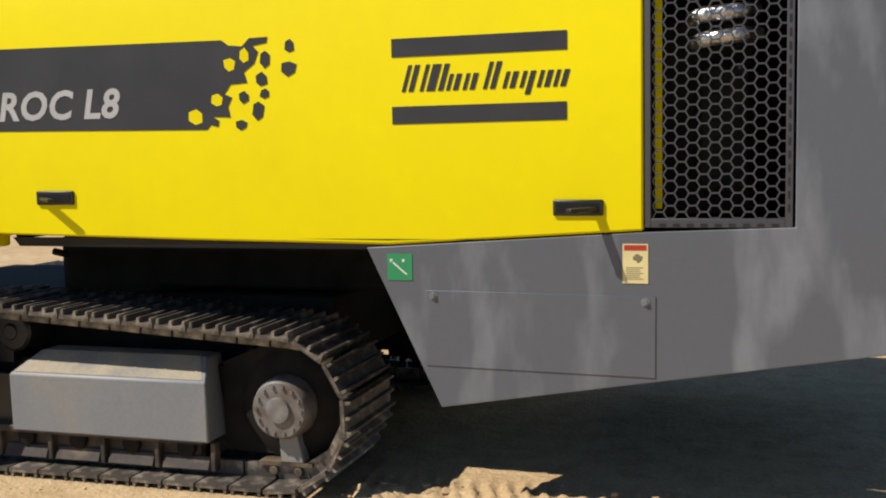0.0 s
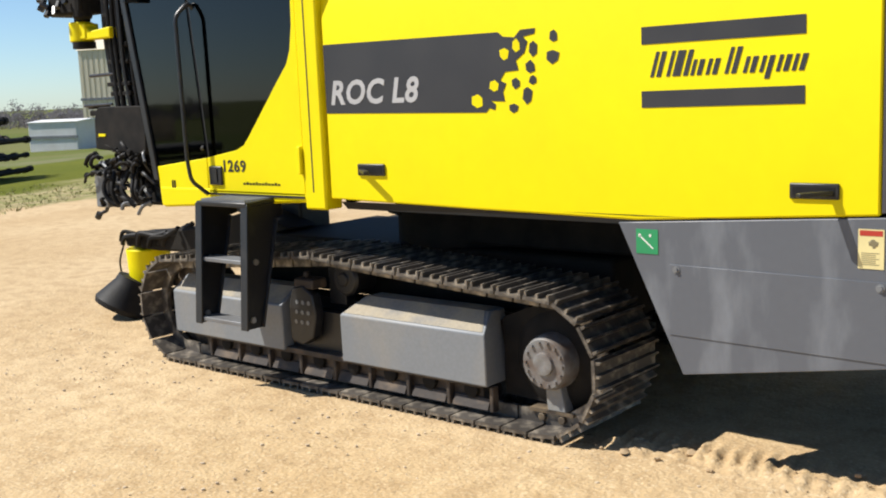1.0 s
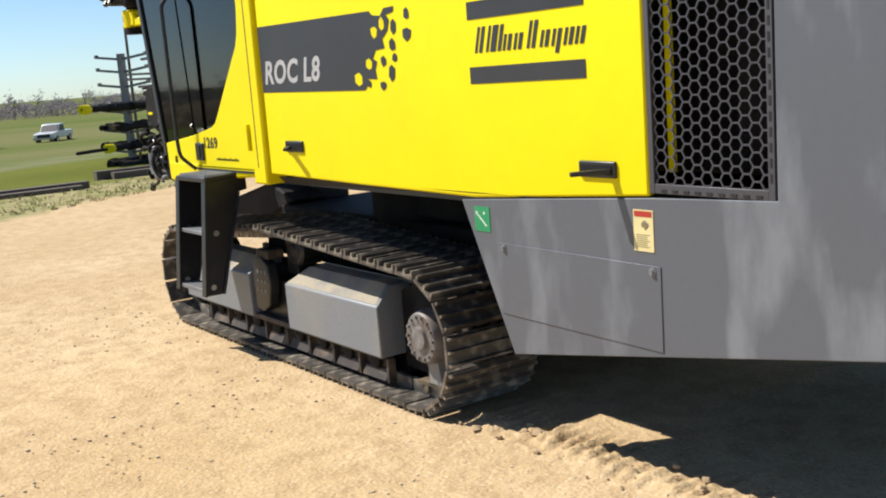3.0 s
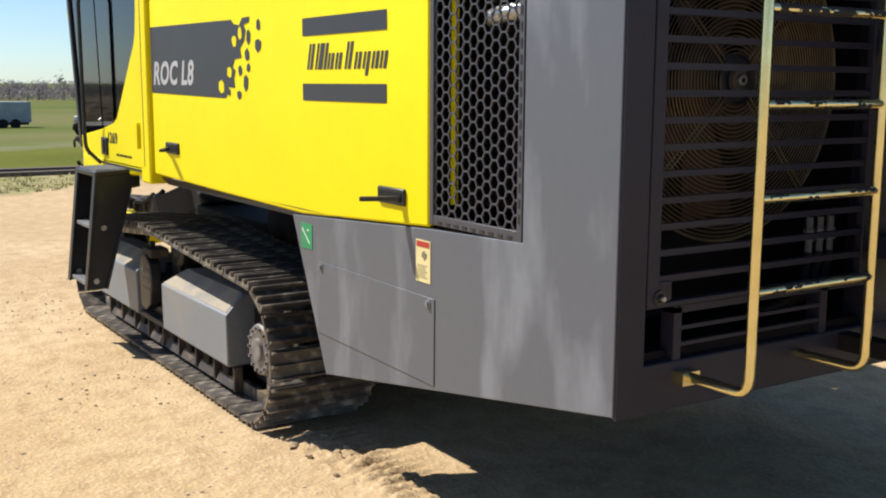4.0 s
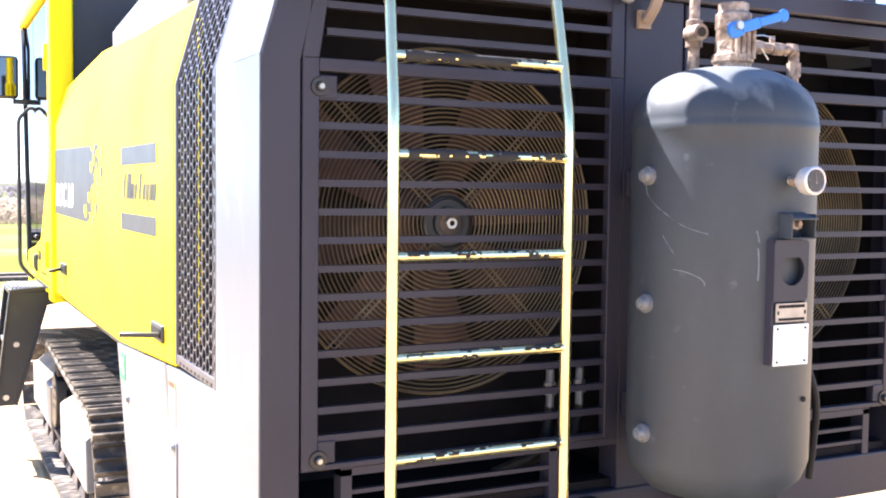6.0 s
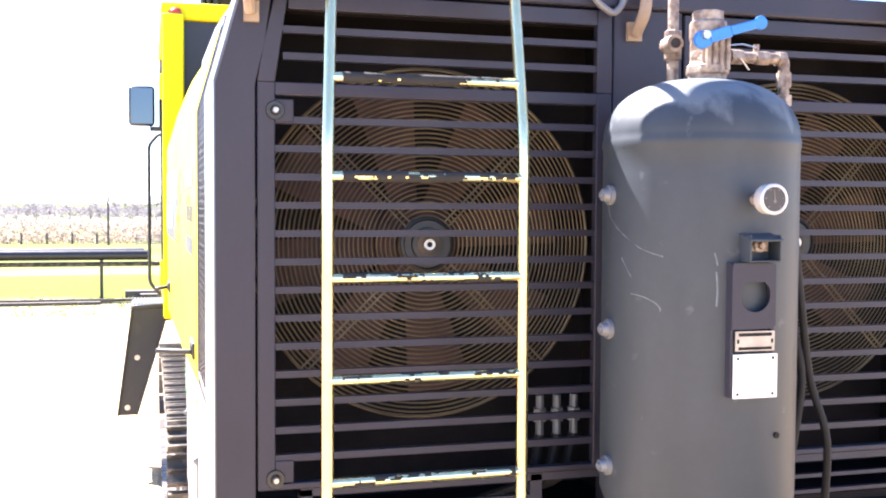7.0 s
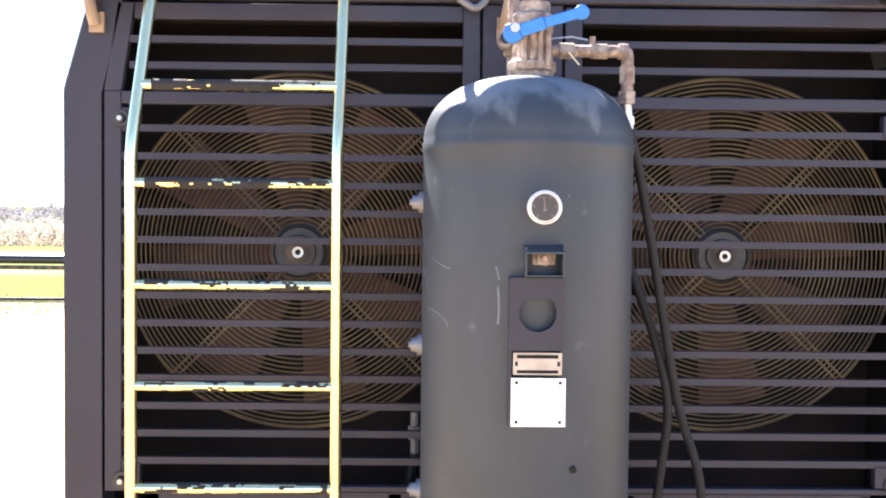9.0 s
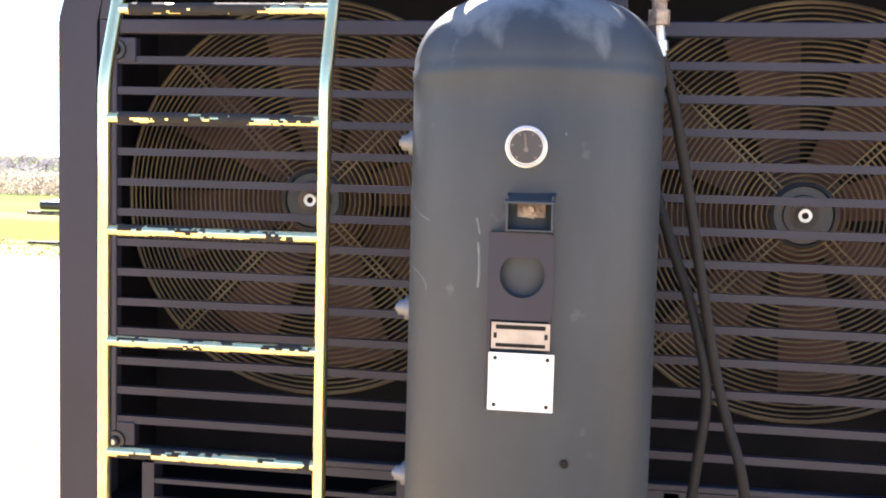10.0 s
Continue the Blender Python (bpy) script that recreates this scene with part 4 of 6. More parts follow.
    # guard boxes
    for x0, x1 in ((-3.272, -2.222), (-4.86, -3.775)):
        gb = M().prism([(4.172, 0.205), (4.168, 0.482), (4.295, 0.575), (4.42, 0.575), (4.42, 0.205)], "x", x0, x1)
        if x1 > -3:
            gb.v = [(x + (0.10 if x < -3 else -0.06) * max(0.0, (z - 0.485) / 0.1), y, z) for x, y, z in gb.v]
        part("guard_box", side(gb), PALE, tr, "dusty light grey steel guard box", 0.008)
        ins = 0.09 if x1 > -3 else 0.01
        part("dust_layer", side(M().add([(x0 + 0.02, 4.178, 0.4925), (x1 - 0.02, 4.178, 0.4925), (x1 - ins, 4.294, 0.5785), (x0 + ins + 0.02, 4.294, 0.5785), (x0 + ins + 0.02, 4.41, 0.5785), (x1 - ins, 4.41, 0.5785)],
                                        [(0, 1, 2, 3), (3, 2, 5, 4)])), DUST, tr, "tan dust lying on the box top", smooth=0)
    part("pivot_plate", side(M().prism([(-3.70, 0.28), (-3.60, 0.26), (-3.51, 0.31), (-3.475, 0.45), (-3.50, 0.57), (-3.58, 0.62), (-3.67, 0.60), (-3.705, 0.50)], "y", 4.17, 4.24)), BLACKSTEEL, tr, "black pierced pivot plate", 0.008)
    for i in range(3):
        for j in range(3):
            part("plate_hole", side(M().lathe((-3.645 + i * 0.05 + j * 0.008, 4.169, 0.40 + j * 0.06), (0, -1, 0), [(0, 0.014), (0.002, 0.014)], 8)), GALV, tr)
    part("frame_gap", side(M().box(-3.78, -3.25, 4.25, 4.36, 0.2, 0.46)), BLACKSTEEL, tr)
    part("adjuster_bracket", side(M().box(-3.66, -3.5, 4.18, 4.3, 0.6, 0.66).box(-3.6, -3.57, 4.2, 4.24, 0.66, 0.7)), BROWN, tr, "", 0.01)


track(True)
track(False)

# ---- rear face ----
def corner_post():
    m = M()
    for z0, z1 in ((0.72, KINK), (KINK, 2.45)):
        a, b = max(0.0, z0 - KINK) * SLOPE, max(0.0, z1 - KINK) * SLOPE
        m.add([(x, y, z) for z, k in ((z0, a), (z1, b)) for x, y in ((0.60, NEAR + 0.05 + k), (REAR, NEAR + 0.004 + k), (REAR, NEAR + 0.107 + k * 0.8), (0.60, NEAR + 0.107 + k * 0.8))],
              [(0, 3, 2, 1), (4, 5, 6, 7), (0, 1, 5, 4), (1, 2, 6, 5), (2, 3, 7, 6), (3, 0, 4, 7)])
    return m


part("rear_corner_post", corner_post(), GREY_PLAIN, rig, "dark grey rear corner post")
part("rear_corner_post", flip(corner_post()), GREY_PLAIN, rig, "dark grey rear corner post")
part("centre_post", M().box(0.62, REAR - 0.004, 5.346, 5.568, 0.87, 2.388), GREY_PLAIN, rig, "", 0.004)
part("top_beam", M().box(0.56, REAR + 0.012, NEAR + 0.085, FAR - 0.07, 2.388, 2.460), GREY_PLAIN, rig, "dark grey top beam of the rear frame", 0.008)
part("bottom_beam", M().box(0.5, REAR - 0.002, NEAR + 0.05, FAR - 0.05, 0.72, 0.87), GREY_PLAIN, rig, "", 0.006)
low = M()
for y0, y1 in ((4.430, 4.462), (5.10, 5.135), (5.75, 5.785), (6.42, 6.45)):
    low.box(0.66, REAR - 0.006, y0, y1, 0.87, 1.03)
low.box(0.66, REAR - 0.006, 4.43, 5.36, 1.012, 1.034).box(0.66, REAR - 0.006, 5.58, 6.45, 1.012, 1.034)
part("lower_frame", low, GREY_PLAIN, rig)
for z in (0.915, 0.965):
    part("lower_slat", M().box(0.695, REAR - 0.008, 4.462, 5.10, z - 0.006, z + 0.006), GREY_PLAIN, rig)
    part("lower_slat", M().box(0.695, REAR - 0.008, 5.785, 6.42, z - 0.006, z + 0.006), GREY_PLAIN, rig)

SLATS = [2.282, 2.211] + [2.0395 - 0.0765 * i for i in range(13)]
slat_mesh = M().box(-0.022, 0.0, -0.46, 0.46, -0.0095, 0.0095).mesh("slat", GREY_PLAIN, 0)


def rear_door(y0, y1, outer_low):
    """Slatted cooler door; the upper outer corner is cut back."""
    k = 0.036
    a0, a1 = (y0 + k, y1) if outer_low else (y0, y1 - k)
    X0, X1 = 0.69, REAR
    w = 0.047
    bars = []

    def strip(pts):
        bars.append(M().prism(pts, "x", X0, X1))
    strip([(y0, 1.036), (y0 + w, 1.036), (y0 + w, 2.14), (y0, 2.14)])
    strip([(y1 - w, 1.036), (y1, 1.036), (y1, 2.14), (y1 - w, 2.14)])
    strip([(y0, 2.14), (y0 + w, 2.14), (a0 + w, 2.381), (a0, 2.381)])
    strip([(y1 - w, 2.14), (y1, 2.14), (a1, 2.381), (a1 - w, 2.381)])
    strip([(a0 + w, 2.336), (a1 - w, 2.336), (a1 - w, 2.381), (a0 + w, 2.381)])
    strip([(y0 + w, 2.105), (y1 - w, 2.105), (y1 - w, 2.140), (y0 + w, 2.140)])
    strip([(y0 + w, 1.036), (y1 - w, 1.036), (y1 - w, 1.053), (y0 + w, 1.053)])
    yb = y0 + w if outer_low else y1 - w
    for zc in (2.064, 1.085):
        strip([(min(yb, yb + (0.05 if outer_low else -0.05)), zc - 0.03), (max(yb, yb + (0.05 if outer_low else -0.05)), zc - 0.03),
               (max(yb, yb + (0.05 if outer_low else -0.05)), zc + 0.031), (min(yb, yb + (0.05 if outer_low else -0.05)), zc + 0.031)])
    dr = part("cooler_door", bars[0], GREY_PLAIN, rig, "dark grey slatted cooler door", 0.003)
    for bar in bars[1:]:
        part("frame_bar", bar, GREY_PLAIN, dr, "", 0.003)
    for z in SLATS:
        cut = 0.92 - 0.10 if z > 2.14 else 0.92 - 0.0
        ob = piece("slat", slat_mesh, dr, Matrix.Translation((REAR - 0.004, (y0 + y1) / 2 + (0.012 if outer_low else -0.012) * (z > 2.14), z)) @ Matrix.Diagonal((1, (y1 - y0 - 2 * w + 0.004) / 0.92 * (0.975 if z > 2.14 else 1), 1, 1)))
    for zc in (2.064, 1.067):
        yq = y0 + w if outer_low else y1 - w
        part("latch_bolt", M().lathe((REAR, yq, zc), (1, 0, 0), [(0, 0.026), (0.006, 0.024), (0.006, 0.014), (0.016, 0.011)], 16), [BLACK], dr)
        part("latch_pin", M().lathe((REAR + 0.016, yq, zc), (1, 0, 0), [(0, 0.009), (0.006, 0.007)], 10), STEEL, dr)
    return dr


rear_door(4.314, 5.340, True)
rear_door(5.574, 6.556, False)


def cooling_fan(yc):
    zc, x = 1.697, 0.53
    f = part("cooling_fan", M().lathe((x - 0.10, yc, zc), (1, 0, 0), [(-0.12, 0.13), (0.0, 0.13), (0.03, 0.10)], 32), BLADE, rig, "brown cooling fan behind a wire guard")
    for i in range(8):
        a = 2 * math.pi * i / 8 + 0.2
        b = M()
        v, fc = [], []
        for j in range(6):
            r, tw = 0.11 + 0.36 * j / 5, 0.55 - 0.06 * j
            for sgn in (-1, 1):
                w = (0.05 + 0.011 * j) * sgn
                t, d = w * math.cos(tw), w * math.sin(tw)
                v.append((x - 0.16 + d * 0.6, yc + r * math.cos(a) - t * math.sin(a), zc + r * math.sin(a) + t * math.cos(a)))
        for j in range(5):
            fc.append((2 * j, 2 * j + 2, 2 * j + 3, 2 * j + 1))
        v2 = [(p[0] - 0.006, p[1], p[2]) for p in v]
        b.add(v, fc).add(v2, [tuple(reversed(q)) for q in fc])
        part("fan_blade", b, BLADE, f, smooth=80)
    n = 33
    for i in range(n):
        r = 0.085 + 0.433 * i / (n - 1)
        part("guard_ring", M().ring((x + 0.02 * (1 - (r / 0.51) ** 2), yc, zc), (1, 0, 0), r, 0.0025 if i < n - 1 else 0.005, 72, 4), WIRE, f)
    sp = M()
    for i in range(4):
        a = math.pi / 4 + i * math.pi / 2
        for o in (-0.009, 0.009):
            p = (x + 0.024, yc + 0.07 * math.cos(a) - o * math.sin(a), zc + 0.07 * math.sin(a) + o * math.cos(a))
            q = (x + 0.004, yc + 0.515 * math.cos(a) - o * math.sin(a), zc + 0.515 * math.sin(a) + o * math.cos(a))
            sp.tube([p, q], 0.003, 5)
    part("guard_spokes", sp, WIRE, f)
    part("guard_hub", M().lathe((x - 0.02, yc, zc), (1, 0, 0), [(0, 0.084), (0.048, 0.082), (0.052, 0.074), (0.046, 0.07), (0.046, 0.05), (0.056, 0.048), (0.058, 0.034)], 32), BLACK, f)
    part("hub_plate", M().lathe((x + 0.034, yc, zc), (1, 0, 0), [(0, 0.036), (0.006, 0.035)], 24), BROWN, f)
    part("hub_nut", M().lathe((x + 0.04, yc, zc), (1, 0, 0), [(0, 0.018), (0.012, 0.018), (0.014, 0.016), (0.014, 0.009)], 18), STEEL, f)
    part("hub_bore", M().lathe((x + 0.0535, yc, zc), (1, 0, 0), [(0, 0.0085), (0.001, 0.0085)], 14), DARK, f)


cooling_fan(4.828)
cooling_fan(6.064)
housing = part("cooler_housing", M().box(0.30, 0.34, 4.28, 6.61, 0.9, 2.38), CORE, rig, "black cooler housing")
for x0, x1, y0, y1, z0, z1 in ((0.34, 0.60, 4.27, 4.30, 0.9, 2.36), (0.34, 0.60, 6.59, 6.62, 0.9, 2.36), (0.34, 0.60, 5.42, 5.46, 0.9, 2.36),
                               (0.34, 0.60, 4.30, 6.59, 2.345, 2.37), (0.30, 0.688, 4.28, 6.61, 0.872, 0.898)):
    part("housing_panel", M().box(x0, x1, y0, y1, z0, z1), CORE, housing)
for i in range(3):
    part("hose_fitting", M().cyl((0.6, 5.17 + 0.055 * i, 1.12), (0.6, 5.17 + 0.055 * i, 1.24), 0.013, 8).cyl((0.6, 5.17 + 0.055 * i, 1.16), (0.6, 5.17 + 0.055 * i, 1.2), 0.02, 6), GALV, rig)
for i in range(3):
    part("drain_hose", M().tube([(0.6, 5.17 + 0.055 * i, 1.12), (0.6, 5.15 + 0.05 * i, 0.98), (0.55, 5.0, 0.92)], 0.016, 8, 0.06), RUBBER, rig)

# ---- ladder ----
ladder = part("ladder", M().box(0.70, 0.76, 4.43, 4.50, 0.80, 0.84), ZINC, rig, "yellow zinc-plated tube ladder")
for y, y2 in ((4.460, 4.488), (4.974, 4.980)):
    part("rail", M().tube([(0.72, y, 0.825), (0.98, y, 0.825), (0.98, y, 1.975), (0.87, y2, 2.42), (0.80, y2, 2.72), (0.5, y2, 2.85)], 0.0155, 14, 0.05), ZINC, ladder)
for i, z in enumerate((2.380, 2.132, 1.884, 1.6295, 1.3745, 1.1155)):
    x = 0.98 - max(0.0, z - 1.975) * 0.247
    dy = max(0.0, z - 1.975) * 0.04
    part("rung", M().cyl((x, 4.460 + dy, z), (x, 4.975, z), 0.0135, 14), ZINC, ladder)
    tape = M()
    na, nb, y0, y1 = 16, 110, 4.496 + dy, 4.955
    ring = [(x + 0.0144 * math.cos(2 * math.pi * k / na), z + 0.0144 * math.sin(2 * math.pi * k / na)) for k in range(na)]
    verts = [(px, y0 + (y1 - y0) * j / nb, pz) for j in range(nb + 1) for px, pz in ring]
    keep = []
    for j in range(nb):
        for k in range(na):
            u, a = j / nb, 2 * math.pi * (k + 0.5) / na
            n1 = noise.noise((u * 7, math.cos(a) * 0.9 + i * 5.3, math.sin(a) * 0.9)) + 0.45 * noise.noise((u * 30, math.cos(a) * 3, math.sin(a) * 3 + i * 3))
            if i < 3:
                worn = n1 + 1.3 * max(0.0, u - 0.5 - 0.04 * i) * (1.2 - 0.5 * math.sin(a)) > 0.36
            else:
                worn = n1 + 0.42 * math.cos(a - 0.25) - 0.16 * math.sin(a) > 0.12
            if not worn:
                keep.append((j * na + k, j * na + (k + 1) % na, (j + 1) * na + (k + 1) % na, (j + 1) * na + k))
    tape.add(verts, [tuple(reversed(q)) for q in keep])
    part("grip_tape", tape, GRIT, ladder, "worn black grip tape")

# ---- air receiver ----
TX, TYC, TR = 1.053, 5.4425, 0.254
prof = [(0.93, 0.05), (0.94, 0.12), (0.965, 0.19), (1.01, 0.235), (1.06, TR)]
prof += [(1.90, TR), (1.960, TR), (1.966, TR + 0.0025), (1.983, TR + 0.0022), (1.989, TR - 0.0005)]
prof += [(1.989 + 0.158 * math.sin(a * math.pi / 40), TR * math.cos(a * math.pi / 40) ** 0.78) for a in range(1, 20)] + [(2.148, 0.02)]
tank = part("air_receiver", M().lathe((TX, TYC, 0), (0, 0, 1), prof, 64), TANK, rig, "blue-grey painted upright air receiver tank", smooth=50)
for z in (1.10, 1.78):
    part("tank_bracket", M().box(0.715, 0.95, 5.36, 5.54, z, z + 0.08), GREY_PLAIN, tank, "", 0.004)
for z in (1.841, 1.493, 1.135):
    part("tank_lug", M().lathe((TX, TYC - TR + 0.01, z), (0, -1, 0), [(0, 0.026), (0.020, 0.026), (0.020, 0.018), (0.036, 0.016), (0.036, 0.008), (0.042, 0.008)], 14), GALV, tank)
fx = TX + TR
# gauge on its stem
gy, gzc, gx = 5.449, 1.831, fx + 0.035
ga = part("pressure_gauge", M().lathe((fx - 0.01, gy, gzc), (1, 0, 0), [(0, 0.012), (0.05, 0.012), (0.055, 0.030), (0.063, 0.0355), (0.095, 0.0365), (0.098, 0.033), (0.095, 0.0305)], 32),
          mat("bright_gauge_rim", (0.78, 0.76, 0.72), 0.35, 0.5, (0.6, 0.58, 0.54), 60, 0.5), tank, "round gauge with a bright rim and dark dial")
part("dial", M().lathe((gx + 0.045, gy, gzc), (1, 0, 0), [(0, 0.0295), (0.007, 0.0290)], 28), mat("grey_dial", (0.035, 0.032, 0.03), 0.5), ga)
part("gauge_nut", M().cyl((fx + 0.006, gy, gzc), (fx + 0.024, gy, gzc), 0.017, 6), BRASS, ga)
part("needle", M().beam((gx + 0.0528, gy + 0.0008, gzc - 0.008), (gx + 0.0528, gy - 0.003, gzc + 0.023), 0.003, 0.001, (1, 0, 0)).cyl((gx + 0.0515, gy, gzc - 0.005), (gx + 0.0540, gy, gzc - 0.005), 0.004, 10), HUB, ga, "pale needle")
for i in range(6):
    a = math.radians(-140 + i * 56)
    part("tick", M().beam((gx + 0.0528, gy + 0.022 * math.sin(a), gzc + 0.022 * math.cos(a)), (gx + 0.0528, gy + 0.027 * math.sin(a), gzc + 0.027 * math.cos(a)), 0.0025, 0.001, (1, 0, 0)), HUB, ga)
# folded guard round the small drain plug
g0, g1, gt, gb_ = 5.413, 5.498, 1.749, 1.682
guard = M().box(fx - 0.005, fx + 0.045, g0, g0 + 0.004, gb_, gt - 0.004).box(fx - 0.005, fx + 0.045, g1 - 0.004, g1, gb_, gt - 0.004).add(
    [(fx - 0.01, g0 - 0.002, gt - 0.003), (fx + 0.052, g0 - 0.002, gt - 0.019), (fx + 0.052, g1 + 0.002, gt - 0.019), (fx - 0.01, g1 + 0.002, gt - 0.003)] +
    [(fx - 0.01, g0 - 0.002, gt + 0.002), (fx + 0.052, g0 - 0.002, gt - 0.014), (fx + 0.052, g1 + 0.002, gt - 0.014), (fx - 0.01, g1 + 0.002, gt + 0.002)],
    [(0, 1, 2, 3), (7, 6, 5, 4), (0, 4, 5, 1), (1, 5, 6, 2), (2, 6, 7, 3), (3, 7, 4, 0)]).box(fx - 0.005, fx + 0.04, g0, g1, gb_ - 0.002, gb_ + 0.002)
part("valve_guard", guard, TANK, tank, "small folded steel guard", 0.001)
part("small_valve", M().lathe((fx - 0.01, 5.456, 1.719), (1, 0, 0), [(0, 0.017), (0.03, 0.017), (0.03, 0.009), (0.042, 0.008)], 6).box(fx, fx + 0.012, 5.431, 5.481, 1.705, 1.735), BRASS, tank, "brass drain plug")
# pierced mounting plate with an open round hole
px = fx + 0.011
pl = M()
hx, hz, hr = 5.444, 1.599, 0.041
n = 48
vv, ff = [], []
for i in range(n):
    a = 2 * math.pi * i / n
    c, s_ = math.cos(a), math.sin(a)
    k = min((0.056 if c > 0 else 0.063) / max(abs(c), 1e-6), (0.078 if s_ > 0 else 0.082) / max(abs(s_), 1e-6))
    top = min(hr * s_, 0.032)
    for q in (px + 0.010, px + 0.004):
        vv += [(q, hx + hr * c, hz + top), (q, hx + k * c, hz + k * s_)]
for i in range(n):
    p, q = 4 * i, 4 * ((i + 1) % n)
    ff += [(p, p + 1, q + 1, q), (p + 2, q + 2, q + 3, p + 3), (p, q, q + 2, p + 2), (p + 1, p + 3, q + 3, q + 1)]
pl.add(vv, ff)
part("mounting_plate", pl, GREY_PLAIN, tank, "grey plate with a round hole", smooth=0)
part("plate_spacer", M().box(fx - 0.03, px + 0.004, 5.381, 5.388, 1.350, 1.677).box(fx - 0.03, px + 0.004, 5.492, 5.498, 1.458, 1.677), GREY_PLAIN, tank)
npl = part("name_plate", M().box(px + 0.008, px + 0.011, 5.391, 5.498, 1.464, 1.512), PLATE, tank, "etched maker's plate")
for y0, y1, z0, z1 in ((5.399, 5.490, 1.500, 1.508), (5.399, 5.490, 1.467, 1.474), (5.395, 5.401, 1.483, 1.493), (5.488, 5.494, 1.483, 1.493)):
    part("plate_print", M().box(px + 0.011, px + 0.0115, y0, y1, z0, z1), DARK, npl, "dark bar of print")
wpl = part("blank_plate", M().box(px + 0.007, px + 0.010, 5.387, 5.507, 1.349, 1.456), WHITE, tank, "blank white metal plate")
for y in (5.399, 5.495):
    for z in (1.359, 1.446):
        part("rivet", M().lathe((px + 0.010, y, z), (1, 0, 0), [(0, 0.004), (0.002, 0.003)], 8), DARK, wpl)
def on_tank(a, z, r=0.0006):
    return (TX + (TR + r) * math.cos(a), TYC + (TR + r) * math.sin(a), z)


SCRATCH = mat("bare_scratch", (0.15, 0.17, 0.18), 0.6, 0, (0.08, 0.09, 0.1), 40, 0.8)
for run, wide in (([(-1.68, 1.863), (-1.61, 1.79), (-1.45, 1.758), (-1.31, 1.737), (-1.12, 1.709), (-0.98, 1.697), (-0.85, 1.689)], 0.0022),
                  ([(-1.36, 1.681), (-1.30, 1.662), (-1.215, 1.634)], 0.0014),
                  ([(-1.215, 1.592), (-1.10, 1.589), (-1.01, 1.583), (-0.92, 1.573), (-0.87, 1.561), (-0.875, 1.553)], 0.0018),
                  ([(-0.34, 1.655), (-0.33, 1.63), (-0.325, 1.60), (-0.335, 1.57)], 0.0030), ([(-0.36, 1.70), (-0.34, 1.685), (-0.33, 1.67)], 0.0024),
                  ([(0.28, 1.86), (0.285, 1.855)], 0.002)):
    part("scratch", M().tube([on_tank(a, z, -wide * 0.6) for a, z in run], wide, 6, 0.01), SCRATCH, tank, "pale scrape in the paint")
part("drain_stud", M().cyl((fx - 0.04, 5.528, 1.246), (fx - 0.01, 5.531, 1.246), 0.008, 8), DARK, tank)
# ball valve and pipework on top
VX, VY = 1.073, 5.449
part("valve_body", M().lathe((VX, VY, 2.098), (0, 0, 1), [(0.0, 0.052), (0.058, 0.052), (0.062, 0.058), (0.082, 0.058), (0.086, 0.05), (0.15, 0.047), (0.155, 0.05), (0.195, 0.05), (0.20, 0.042), (0.225, 0.042)], 8), BRASS, tank, "corroded brass ball valve", 0.002)
for k in range(4):
    part("valve_bolt", M().cyl((VX + 0.046, VY - 0.024 + 0.019 * k, 2.168), (VX + 0.046, VY - 0.024 + 0.019 * k, 2.263), 0.007, 8), BRASS, tank)
lv = M()
lp = [(1.138, 5.386, 2.232), (1.148, 5.412, 2.243), (1.153, 5.47, 2.262), (1.153, 5.545, 2.284), (1.153, 5.562, 2.290)]
for p, q, h in zip(lp, lp[1:], (0.040, 0.030, 0.024, 0.028)):
    lv.beam(p, q, 0.01, h, (0, 0, 1))
lv.lathe((1.147, 5.555, 2.287), (1, 0, 0), [(0, 0.018), (0.012, 0.018)], 14).lathe((1.131, 5.396, 2.238), (1, 0, 0), [(0, 0.023), (0.016, 0.023)], 16)
part("valve_lever", lv, BLUE, tank, "blue vinyl-coated lever", 0.003)
part("lever_nut", M().lathe((1.113, 5.40, 2.249), (1, 0, 0), [(0, 0.014), (0.045, 0.012)], 6), STEEL, tank)
sp_ = part("side_pipe", M().tube([(VX, 5.469, 2.209), (VX, 5.679, 2.209), (VX, 5.679, 2.088)], 0.015, 12, 0.012), BRASS, tank, "corroded side pipe with an elbow")
for p, q, r in (((VX, 5.514, 2.209), (VX, 5.549, 2.209), 0.021), ((VX, 5.589, 2.209), (VX, 5.629, 2.209), 0.0195), ((VX, 5.657, 2.209), (VX, 5.679, 2.209), 0.021),
                ((VX, 5.679, 2.133), (VX, 5.679, 2.173), 0.020), ((VX, 5.679, 2.083), (VX, 5.679, 2.113), 0.022), ((VX, 5.594, 2.220), (VX, 5.594, 2.244), 0.008)):
    part("pipe_fitting", M().cyl(p, q, r, 6), BRASS, sp_)
part("hose_end", M().cyl((VX, 5.679, 2.083), (VX - 0.004, 5.686, 2.023), 0.012, 10).cyl((VX - 0.002, 5.683, 2.053), (VX - 0.003, 5.685, 2.033), 0.0165, 6), STEEL, sp_, "bright crimped hose end")
part("tie_wire", M().tube([(VX + 0.02, 5.489, 2.234), (VX + 0.022, 5.539, 2.240), (VX + 0.024, 5.579, 2.232)], 0.0022, 5).tube([(VX + 0.022, 5.534, 2.203), (VX + 0.024, 5.559, 2.173)], 0.002, 5), STEEL, sp_)
